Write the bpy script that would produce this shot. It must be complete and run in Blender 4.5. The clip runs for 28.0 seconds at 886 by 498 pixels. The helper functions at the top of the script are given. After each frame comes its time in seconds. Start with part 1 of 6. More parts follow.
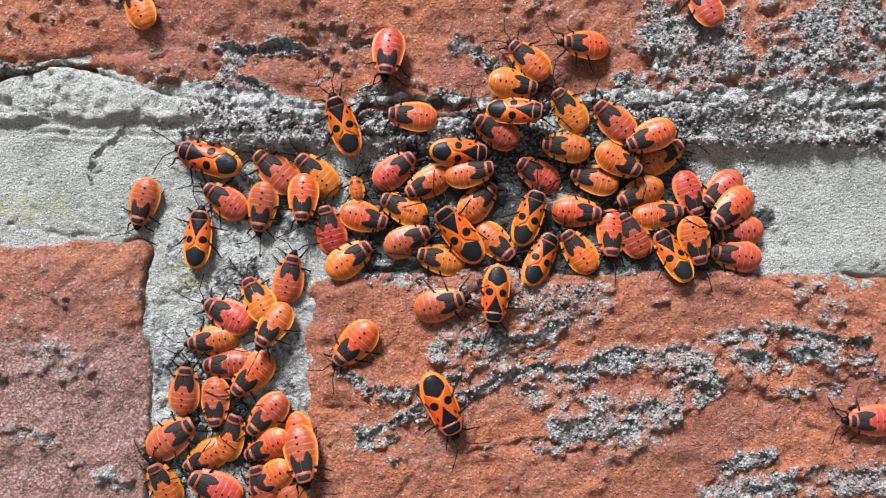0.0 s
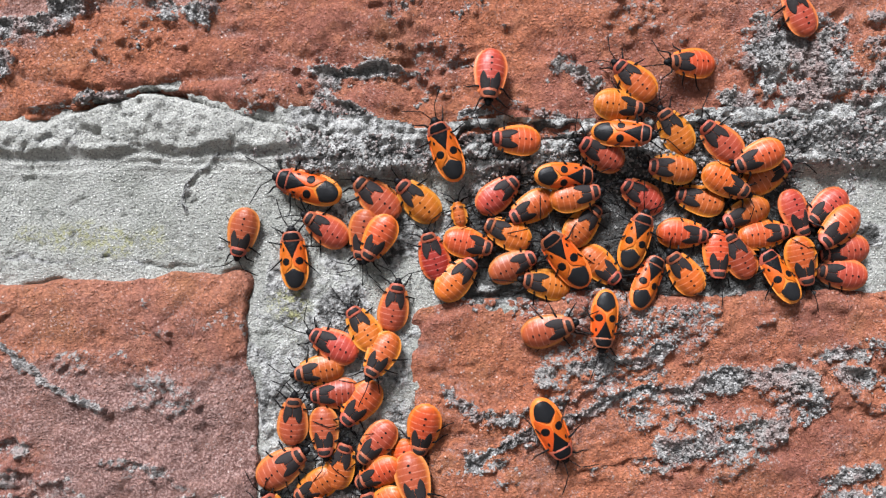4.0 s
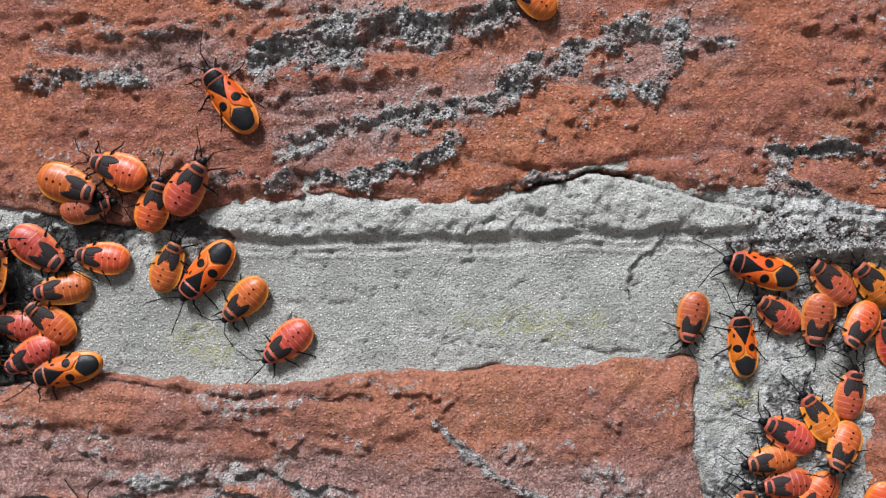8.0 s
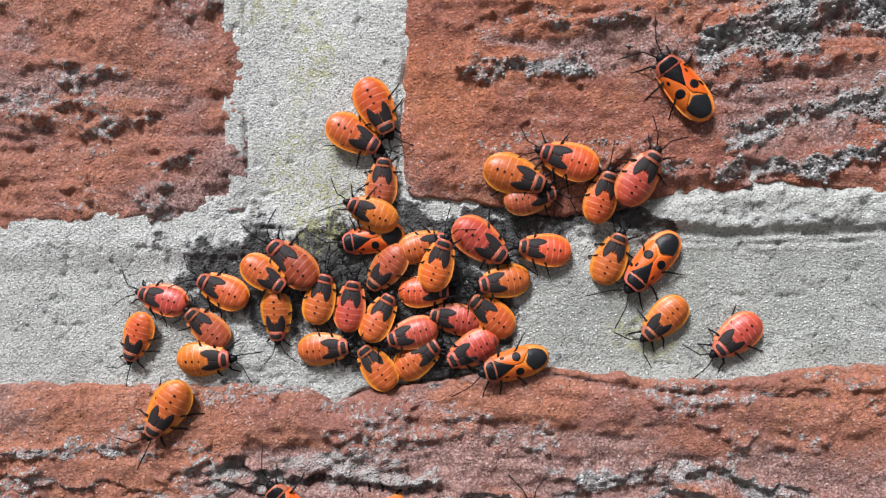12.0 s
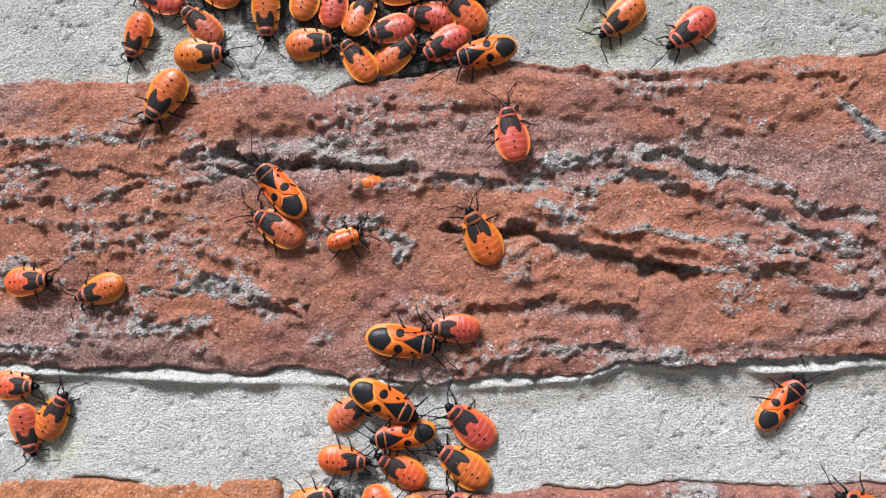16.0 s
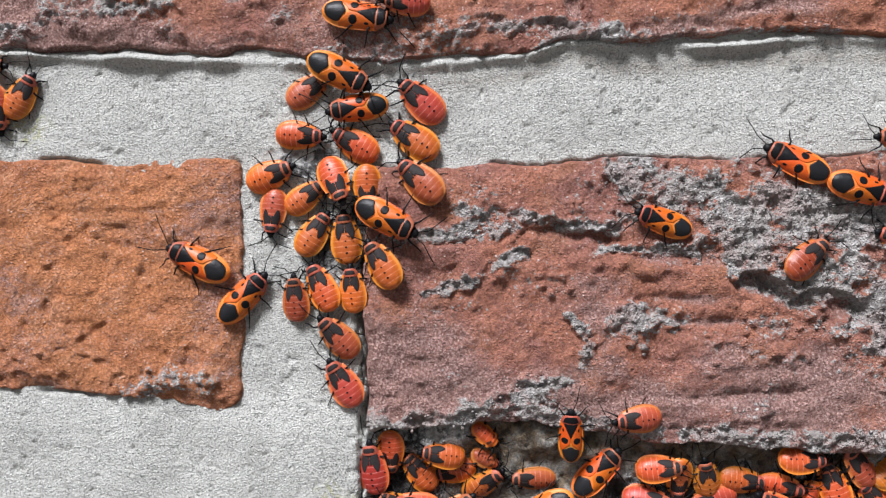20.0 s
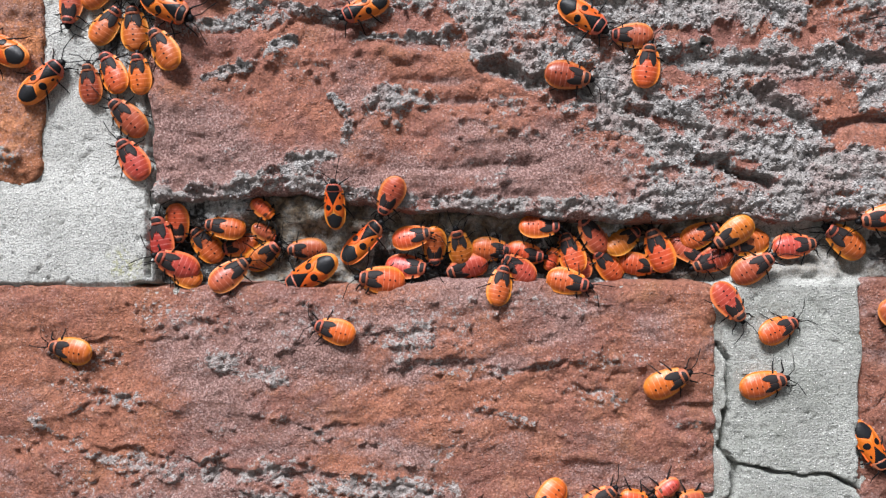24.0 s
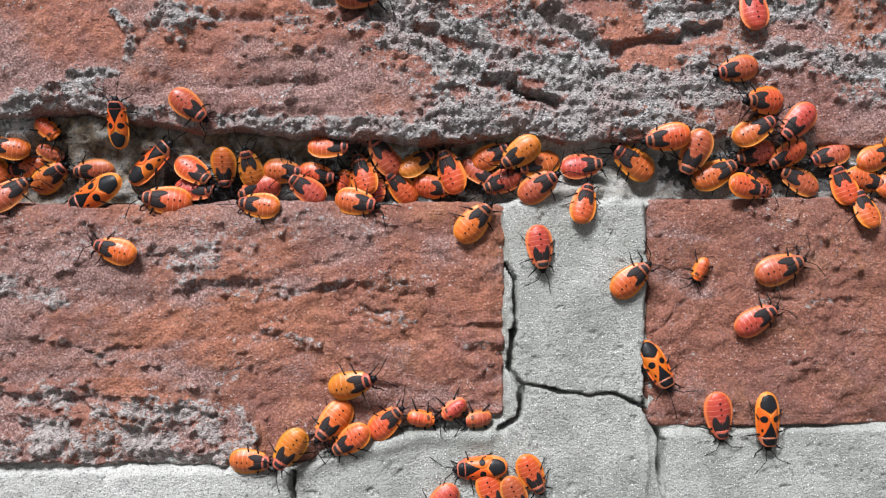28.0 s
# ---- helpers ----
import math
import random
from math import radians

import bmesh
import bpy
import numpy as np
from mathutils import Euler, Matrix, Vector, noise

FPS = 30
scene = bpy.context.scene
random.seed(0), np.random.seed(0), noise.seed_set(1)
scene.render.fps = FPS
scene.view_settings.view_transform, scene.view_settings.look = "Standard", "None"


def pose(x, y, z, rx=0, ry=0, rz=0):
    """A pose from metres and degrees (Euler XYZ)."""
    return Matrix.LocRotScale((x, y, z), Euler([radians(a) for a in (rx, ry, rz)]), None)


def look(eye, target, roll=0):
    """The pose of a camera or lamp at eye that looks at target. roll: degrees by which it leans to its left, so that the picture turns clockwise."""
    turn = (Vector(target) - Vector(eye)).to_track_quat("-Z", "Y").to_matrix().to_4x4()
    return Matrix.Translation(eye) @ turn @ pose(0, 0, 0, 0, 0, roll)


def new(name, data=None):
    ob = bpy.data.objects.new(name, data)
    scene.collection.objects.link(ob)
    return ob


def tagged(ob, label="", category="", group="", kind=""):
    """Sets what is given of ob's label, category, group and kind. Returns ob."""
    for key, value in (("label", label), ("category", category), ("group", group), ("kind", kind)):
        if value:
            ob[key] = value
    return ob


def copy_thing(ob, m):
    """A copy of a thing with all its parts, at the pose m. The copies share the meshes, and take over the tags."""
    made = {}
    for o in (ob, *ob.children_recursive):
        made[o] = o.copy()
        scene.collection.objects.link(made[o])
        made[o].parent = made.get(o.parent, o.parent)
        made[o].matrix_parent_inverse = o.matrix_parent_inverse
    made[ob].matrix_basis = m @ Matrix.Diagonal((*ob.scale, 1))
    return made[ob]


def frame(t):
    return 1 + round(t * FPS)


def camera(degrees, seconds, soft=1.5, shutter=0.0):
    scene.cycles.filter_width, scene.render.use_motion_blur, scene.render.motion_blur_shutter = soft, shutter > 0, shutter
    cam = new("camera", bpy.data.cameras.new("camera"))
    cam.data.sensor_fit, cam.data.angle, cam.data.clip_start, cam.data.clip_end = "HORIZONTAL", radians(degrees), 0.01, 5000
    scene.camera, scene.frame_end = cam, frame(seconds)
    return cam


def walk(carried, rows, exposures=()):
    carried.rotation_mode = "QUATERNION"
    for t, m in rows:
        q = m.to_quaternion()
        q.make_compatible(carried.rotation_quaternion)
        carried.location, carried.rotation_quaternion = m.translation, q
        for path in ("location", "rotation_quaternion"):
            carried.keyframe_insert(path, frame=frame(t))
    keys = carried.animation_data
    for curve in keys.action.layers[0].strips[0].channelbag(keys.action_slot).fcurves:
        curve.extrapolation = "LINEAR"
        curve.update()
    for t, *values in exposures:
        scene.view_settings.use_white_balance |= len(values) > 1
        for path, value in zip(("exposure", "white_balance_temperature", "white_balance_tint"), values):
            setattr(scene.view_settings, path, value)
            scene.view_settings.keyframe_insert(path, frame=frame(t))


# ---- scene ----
# A weathered brick wall, a hand's width from the lens, with firebugs in its joints.
# Places on the wall are in millimetres: x to the right, z up from the mark at BASE.
BASE = 1.0
MM = 0.001
cam = camera(62.0, 28.0, soft=1.3)
# seconds, eye (x, y, z above BASE), yaw, pitch, roll
ROWS = [
    (0, 0.0619, -0.1149, -0.0335, 0.73, 2.15, -0.12),
    (0.5, 0.0601, -0.1142, -0.0337, 0.73, 1.79, -0.04),
    (1, 0.0603, -0.1139, -0.0340, 0.60, 1.92, 0.60),
    (1.5, 0.0579, -0.1136, -0.0345, 0.74, 1.64, 1.10),
    (2, 0.0584, -0.1118, -0.0345, 0.61, 1.41, 1.11),
    (2.5, 0.0576, -0.1118, -0.0336, 0.57, 1.29, 1.08),
    (4.5, 0.0383, -0.1143, -0.0187, -0.41, -2.20, 1.09),
    (5, 0.0320, -0.1129, -0.0166, -0.48, -2.35, 0.99),
    (5.5, 0.0203, -0.1140, -0.0130, -0.94, -2.70, 0.92),
    (6, 0.0092, -0.1135, -0.0108, -1.21, -2.23, 1.02),
    (6.5, -0.0010, -0.1136, -0.0107, -0.45, -2.11, 1.15),
    (7, -0.0082, -0.1109, -0.0107, 0.03, -1.68, 1.31),
    (7.5, -0.0145, -0.1100, -0.0092, 0.43, -1.55, 1.27),
    (8, -0.0221, -0.1098, -0.0088, 0.62, -1.11, 1.26),
    (8.5, -0.0309, -0.1103, -0.0083, 0.95, -0.82, 1.21),
    (9, -0.0398, -0.1107, -0.0079, 1.10, -0.27, 1.28),
    (9.5, -0.0490, -0.1074, -0.0065, 1.31, -0.16, 1.40),
    (10, -0.0613, -0.1060, -0.0083, 1.53, -0.18, 1.33),
    (10.5, -0.0683, -0.1072, -0.0084, 1.71, -0.05, 1.22),
    (11, -0.0741, -0.1088, -0.0066, 2.03, -0.01, 1.42),
    (11.5, -0.0815, -0.1090, -0.0083, 2.36, -0.01, 1.43),
    (13.5, -0.0859, -0.1097, -0.0231, 3.75, -1.04, 1.51),
    (14, -0.0854, -0.1131, -0.0316, 3.87, -1.19, 1.41),
    (14.5, -0.0808, -0.1132, -0.0370, 3.88, -1.37, 1.37),
    (15, -0.0798, -0.1154, -0.0422, 3.73, -0.98, 1.20),
    (15.5, -0.0799, -0.1158, -0.0489, 3.52, -0.95, 1.00),
    (16, -0.0800, -0.1183, -0.0554, 3.11, -1.42, 0.99),
    (16.5, -0.0780, -0.1198, -0.0616, 2.80, -1.38, 0.93),
    (17, -0.0773, -0.1199, -0.0671, 2.62, -1.28, 0.87),
    (17.5, -0.0779, -0.1203, -0.0725, 2.41, -1.21, 0.76),
    (18, -0.0783, -0.1217, -0.0820, 2.29, -1.10, 0.60),
    (18.5, -0.0769, -0.1239, -0.0902, 2.26, -0.99, 0.63),
    (19, -0.0772, -0.1255, -0.0970, 2.07, -0.84, 0.59),
    (19.5, -0.0775, -0.1248, -0.1046, 2.11, -0.74, 0.52),
    (20, -0.0747, -0.1253, -0.1113, 1.97, -0.36, 0.39),
    (20.5, -0.0716, -0.1296, -0.1203, 1.97, -0.30, 0.26),
    (21, -0.0683, -0.1326, -0.1293, 1.89, -0.08, 0.22),
    (21.5, -0.0604, -0.1375, -0.1356, 1.65, -0.05, 0.24),
    (22, -0.0505, -0.1383, -0.1388, 1.42, 0.16, 0.32),
    (22.5, -0.0461, -0.1375, -0.1447, 1.14, 0.09, 0.25),
    (24.5, -0.0330, -0.1402, -0.1553, 0.52, 0.45, 0.21),
    (25, -0.0311, -0.1389, -0.1583, 0.28, 0.52, 0.12),
    (25.5, -0.0265, -0.1405, -0.1601, 0.19, 0.57, 0.22),
    (26, -0.0213, -0.1411, -0.1621, 0.14, 0.69, 0.10),
    (26.5, -0.0169, -0.1399, -0.1621, -0.23, 0.89, 0.21),
    (27, -0.0126, -0.1400, -0.1659, -0.43, 0.81, 0.09),
    (27.5, -0.0090, -0.1393, -0.1685, -0.70, 0.72, 0.16),
    (28, -0.0003, -0.1385, -0.1685, -1.22, 0.43, 0.30),
]
walk(cam, [(t, pose(x, y, BASE + z, 90 + pitch, roll, yaw)) for t, x, y, z, yaw, pitch, roll in ROWS],
     exposures=[(0, 0.74), (5, 0.68), (6, 0.64), (7, 0.44), (8, 0.4), (9, 0.4), (10, 0.39), (11, 0.52), (14, 0.58), (16, 0.66), (17, 0.64), (19, 0.5), (20, 0.52), (22, 0.62), (25, 0.66), (28, 0.64)])

# ---- light: a bright overcast day, the softened sun high before the wall
SUN_HIGH, SUN_TURN = radians(52), radians(200)
world = bpy.data.worlds.new("sky")
scene.world = world
world.use_nodes = True
sky = world.node_tree.nodes.new("ShaderNodeTexSky")
sky.sky_type, sky.sun_disc = "NISHITA", False
sky.sun_elevation, sky.sun_rotation = SUN_HIGH, SUN_TURN
sky.air_density, sky.dust_density, sky.ozone_density = 1.0, 3.0, 1.0
world.node_tree.links.new(sky.outputs[0], world.node_tree.nodes["Background"].inputs["Color"])
world.node_tree.nodes["Background"].inputs["Strength"].default_value = 0.036
sun_data = bpy.data.lights.new("sun", "SUN")
sun_data.energy, sun_data.angle, sun_data.color = 5.2, radians(18), (0.93, 0.938, 1.0)
sun = new("sun", sun_data)
sun.matrix_world = look((-0.55, -1.1, 2.6), (0, 0, 1.0))


# ---- materials
def link_mix(nt, factor, a, b, kind="MIX"):
    """A colour mix; factor, a and b are sockets or values. Returns the socket of the result."""
    n = nt.nodes.new("ShaderNodeMix")
    n.data_type, n.blend_type = "RGBA", kind
    for slot, value in ((0, factor), (6, a), (7, b)):
        if isinstance(value, bpy.types.NodeSocket):
            nt.links.new(value, n.inputs[slot])
        else:
            n.inputs[slot].default_value = (*value, 1) if isinstance(value, tuple) else value
    return n.outputs[2]


def ramp(nt, source, low, high, a=0.0, b=1.0):
    n = nt.nodes.new("ShaderNodeMapRange")
    n.interpolation_type = "SMOOTHSTEP"
    nt.links.new(source, n.inputs[0])
    for slot, value in zip((1, 2, 3, 4), (low, high, a, b)):
        n.inputs[slot].default_value = value
    return n.outputs[0]


def maths(nt, op, a, b=0.0):
    n = nt.nodes.new("ShaderNodeMath")
    n.operation = op
    for slot, value in ((0, a), (1, b)):
        if isinstance(value, bpy.types.NodeSocket):
            nt.links.new(value, n.inputs[slot])
        else:
            n.inputs[slot].default_value = value
    return n.outputs[0]


def grain(nt, co, size_mm, detail=3.0, rough=0.6):
    """Noise whose blots are about size_mm wide."""
    n = nt.nodes.new("ShaderNodeTexNoise")
    n.inputs["Scale"].default_value = 1000.0 / size_mm
    n.inputs["Detail"].default_value, n.inputs["Roughness"].default_value = detail, rough
    nt.links.new(co, n.inputs["Vector"])
    return n.outputs["Fac"]


def cells(nt, co, size_mm):
    n = nt.nodes.new("ShaderNodeTexVoronoi")
    n.inputs["Scale"].default_value = 1000.0 / size_mm
    nt.links.new(co, n.inputs["Vector"])
    return n.outputs["Distance"], n.outputs["Color"]


def material(name):
    m = bpy.data.materials.new(name)
    m.use_nodes = True
    nt = m.node_tree
    return m, nt, nt.nodes["Principled BSDF"], nt.nodes.new("ShaderNodeTexCoord").outputs["Object"]


def attribute(nt, name):
    n = nt.nodes.new("ShaderNodeAttribute")
    n.attribute_name = name
    return n.outputs["Fac"]


def bump(nt, bsdf, height, distance_mm, strength=1.0):
    n = nt.nodes.new("ShaderNodeBump")
    n.inputs["Strength"].default_value, n.inputs["Distance"].default_value = strength, distance_mm * MM
    nt.links.new(height, n.inputs["Height"])
    nt.links.new(n.outputs[0], bsdf.inputs["Normal"])


def fired_clay(name, main, dark, pale, lime=0.0):
    """Old brick: sandy fired clay with quartz grains; its 'crust' is a grey granular growth of sooty lichen, or a smear
    of lime.
    """
    m, nt, bsdf, co = material(name)
    c = link_mix(nt, ramp(nt, grain(nt, co, 30, 4, 0.6), 0.42, 0.60), main, dark)
    c = link_mix(nt, ramp(nt, grain(nt, co, 9), 0.48, 0.70, 0.0, 0.6), c, dark)
    c = link_mix(nt, ramp(nt, grain(nt, co, 4.5, 5), 0.48, 0.72, 0.0, 0.8), c, pale)
    c = link_mix(nt, ramp(nt, grain(nt, co, 11, 5, 0.62), 0.52, 0.70, 0.0, 0.6), c, (0.37, 0.165, 0.080))
    c = link_mix(nt, ramp(nt, grain(nt, co, 0.5, 2), 0.34, 0.55, 0.6, 0.0), c, tuple(v * 0.4 for v in main))
    # mauve-grey weathering skin, sandy
    skin = maths(nt, "ADD", attribute(nt, "dust"), maths(nt, "MULTIPLY", maths(nt, "SUBTRACT", grain(nt, co, 0.8, 5, 0.72), 0.5), 1.5))
    skin = ramp(nt, skin, 0.24, 0.80, 0.0, 0.9)
    film = link_mix(nt, ramp(nt, grain(nt, co, 0.38, 2, 0.6), 0.42, 0.62), (0.20, 0.114, 0.100), (0.50, 0.33, 0.295))
    film = link_mix(nt, ramp(nt, grain(nt, co, 5, 3), 0.45, 0.65, 0.0, 0.6), film, (0.30, 0.172, 0.142))
    c = link_mix(nt, skin, c, film)
    sand = maths(nt, "MULTIPLY", ramp(nt, grain(nt, co, 0.32, 1), 0.58, 0.70), ramp(nt, grain(nt, co, 6, 4, 0.6), 0.42, 0.66, 0.15, 0.75))
    c = link_mix(nt, sand, c, (0.50, 0.375, 0.355))
    near, tone = cells(nt, co, 0.55)
    tint = nt.nodes.new("ShaderNodeSeparateColor")
    nt.links.new(tone, tint.inputs[0])
    c = link_mix(nt, maths(nt, "MULTIPLY", ramp(nt, near, 0.05, 0.36, 1.0, 0.0), ramp(nt, tint.outputs[1], 0.3, 1.0, 0.0, 0.5)), c, tuple(min(1.0, v * 1.3 + 0.05) for v in pale))
    c = link_mix(nt, ramp(nt, near, 0.46, 0.75, 0.0, 0.42), c, tuple(v * 0.5 for v in dark))
    quartz = maths(nt, "MULTIPLY", ramp(nt, tint.outputs[0], 0.80, 0.92), ramp(nt, near, 0.12, 0.40, 1.0, 0.0))
    quartz = maths(nt, "MULTIPLY", quartz, ramp(nt, grain(nt, co, 7, 2), 0.42, 0.66, 0.1, 0.8))
    c = link_mix(nt, quartz, c, (0.74, 0.66, 0.62))
    # crust: dark grey granules with paler tops, dirt and painted shade in the gaps, silt on the floors of the furrows
    knot, knot_tone = cells(nt, co, 0.5)
    grey = nt.nodes.new("ShaderNodeSeparateColor")
    nt.links.new(knot_tone, grey.inputs[0])
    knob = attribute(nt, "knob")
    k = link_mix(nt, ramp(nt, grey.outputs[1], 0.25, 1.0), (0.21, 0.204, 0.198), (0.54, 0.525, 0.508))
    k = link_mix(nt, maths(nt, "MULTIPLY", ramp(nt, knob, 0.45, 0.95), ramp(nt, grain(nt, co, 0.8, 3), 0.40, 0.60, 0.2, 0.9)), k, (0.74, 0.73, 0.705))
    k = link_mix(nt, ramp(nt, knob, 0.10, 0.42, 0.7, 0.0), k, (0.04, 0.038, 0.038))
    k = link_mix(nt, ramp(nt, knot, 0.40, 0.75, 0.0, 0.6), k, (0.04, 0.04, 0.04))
    k = link_mix(nt, ramp(nt, grain(nt, co, 7, 3), 0.44, 0.60, 0.0, 0.6), k, (0.36, 0.235, 0.210))
    silt = link_mix(nt, ramp(nt, grain(nt, co, 0.7, 4, 0.7), 0.35, 0.65), (0.24, 0.225, 0.21), (0.48, 0.455, 0.43))
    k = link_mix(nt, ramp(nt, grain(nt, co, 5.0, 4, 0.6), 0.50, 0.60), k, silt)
    if lime:
        k = link_mix(nt, lime, k, link_mix(nt, ramp(nt, grain(nt, co, 0.6, 4, 0.7), 0.35, 0.6), (0.27, 0.215, 0.195), (0.50, 0.455, 0.43)))
    speck = maths(nt, "MULTIPLY", maths(nt, "SUBTRACT", grey.outputs[0], 0.5), 0.4)
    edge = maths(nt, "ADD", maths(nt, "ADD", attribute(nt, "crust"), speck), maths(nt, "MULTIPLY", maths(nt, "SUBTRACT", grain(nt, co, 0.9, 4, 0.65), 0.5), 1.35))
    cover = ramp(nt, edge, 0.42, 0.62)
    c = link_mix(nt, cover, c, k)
    nt.links.new(c, bsdf.inputs["Base Color"])
    bsdf.inputs["Roughness"].default_value = 0.92
    bsdf.inputs["Specular IOR Level"].default_value = 0.25
    fine = maths(nt, "ADD", grain(nt, co, 0.30, 3, 0.75), maths(nt, "MULTIPLY", maths(nt, "MULTIPLY", ramp(nt, knot, 0.0, 0.5, 1.0, 0.0), cover), 0.9))
    fine = maths(nt, "ADD", fine, maths(nt, "MULTIPLY", ramp(nt, near, 0.05, 0.55, 1.0, 0.0), ramp(nt, tint.outputs[2], 0.3, 1.0, 0.0, 0.6)))
    bump(nt, bsdf, fine, 0.62)
    return m


def lime_mortar():
    m, nt, bsdf, co = material("lime_mortar")
    c = link_mix(nt, ramp(nt, grain(nt, co, 12, 4), 0.35, 0.7), (0.61, 0.61, 0.57), (0.50, 0.50, 0.465))
    c = link_mix(nt, maths(nt, "MULTIPLY", attribute(nt, "stain"), ramp(nt, grain(nt, co, 8, 4, 0.6), 0.3, 0.7, 0.5, 1.0)), c, (0.50, 0.53, 0.49), "MULTIPLY")
    c = link_mix(nt, ramp(nt, grain(nt, co, 0.36, 3, 0.75), 0.36, 0.53, 0.68, 0.0), c, (0.15, 0.15, 0.143))
    near, tone = cells(nt, co, 0.42)
    tint = nt.nodes.new("ShaderNodeSeparateColor")
    nt.links.new(tone, tint.inputs[0])
    spot = ramp(nt, near, 0.15, 0.42, 1.0, 0.0)
    c = link_mix(nt, maths(nt, "MULTIPLY", spot, ramp(nt, tint.outputs[0], 0.60, 0.80)), c, (0.82, 0.82, 0.78))
    c = link_mix(nt, maths(nt, "MULTIPLY", spot, ramp(nt, tint.outputs[1], 0.88, 0.94, 0.0, 0.9)), c, (0.10, 0.10, 0.10))
    shaded_earth = maths(nt, "MULTIPLY", attribute(nt, "shaded_earth"), ramp(nt, grain(nt, co, 4, 4, 0.6), 0.3, 0.6, 0.45, 1.0))
    # ochre soil; its dark tone puts the crevice's shade into the colour
    shaded_soil = link_mix(nt, ramp(nt, grain(nt, co, 1.2, 4, 0.7), 0.35, 0.65), (0.21, 0.155, 0.098), (0.050, 0.041, 0.032))
    c = link_mix(nt, shaded_earth, c, shaded_soil)
    soot_shade = maths(nt, "ADD", attribute(nt, "crust"), maths(nt, "MULTIPLY", maths(nt, "SUBTRACT", grain(nt, co, 1.0, 4, 0.7), 0.5), 1.2))
    knot, knot_tone = cells(nt, co, 0.62)
    grey = nt.nodes.new("ShaderNodeSeparateColor")
    nt.links.new(knot_tone, grey.inputs[0])
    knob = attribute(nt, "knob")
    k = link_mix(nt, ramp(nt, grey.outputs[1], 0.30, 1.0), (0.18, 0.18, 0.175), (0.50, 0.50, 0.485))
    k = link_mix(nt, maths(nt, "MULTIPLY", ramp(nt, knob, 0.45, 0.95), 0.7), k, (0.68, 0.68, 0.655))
    # shade between the granules, painted near-black
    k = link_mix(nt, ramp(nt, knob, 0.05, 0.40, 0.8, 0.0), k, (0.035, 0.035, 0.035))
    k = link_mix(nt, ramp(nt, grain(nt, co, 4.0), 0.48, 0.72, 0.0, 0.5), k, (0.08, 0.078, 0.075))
    # heaviest crust: dirt and the gap shade among the bugs, in one colour
    k = link_mix(nt, ramp(nt, soot_shade, 0.62, 0.92, 0.0, 0.93), k, (0.022, 0.021, 0.021))
    cover = ramp(nt, soot_shade, 0.36, 0.66, 0.0, 0.93)
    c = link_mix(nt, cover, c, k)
    moss = maths(nt, "MULTIPLY", attribute(nt, "lichen"), ramp(nt, grain(nt, co, 0.9, 4, 0.7), 0.45, 0.6))
    c = link_mix(nt, maths(nt, "MULTIPLY", moss, 0.75), c, (0.37, 0.365, 0.17))
    nt.links.new(c, bsdf.inputs["Base Color"])
    bsdf.inputs["Roughness"].default_value = 0.95
    bsdf.inputs["Specular IOR Level"].default_value = 0.2
    long = nt.nodes.new("ShaderNodeVectorMath")
    long.operation = "MULTIPLY"
    nt.links.new(co, long.inputs[0])
    long.inputs[1].default_value = (0.13, 1.0, 1.0)
    streak = grain(nt, long.outputs[0], 0.7, 4, 0.7)
    fine = maths(nt, "ADD", grain(nt, co, 0.34, 3, 0.7), maths(nt, "MULTIPLY", spot, 0.3))
    fine = maths(nt, "ADD", fine, maths(nt, "MULTIPLY", streak, 0.35))
    fine = maths(nt, "ADD", fine, maths(nt, "MULTIPLY", maths(nt, "MULTIPLY", ramp(nt, knot, 0.0, 0.5, 1.0, 0.0), cover), 0.6))
    bump(nt, bsdf, fine, 0.60)
    return m


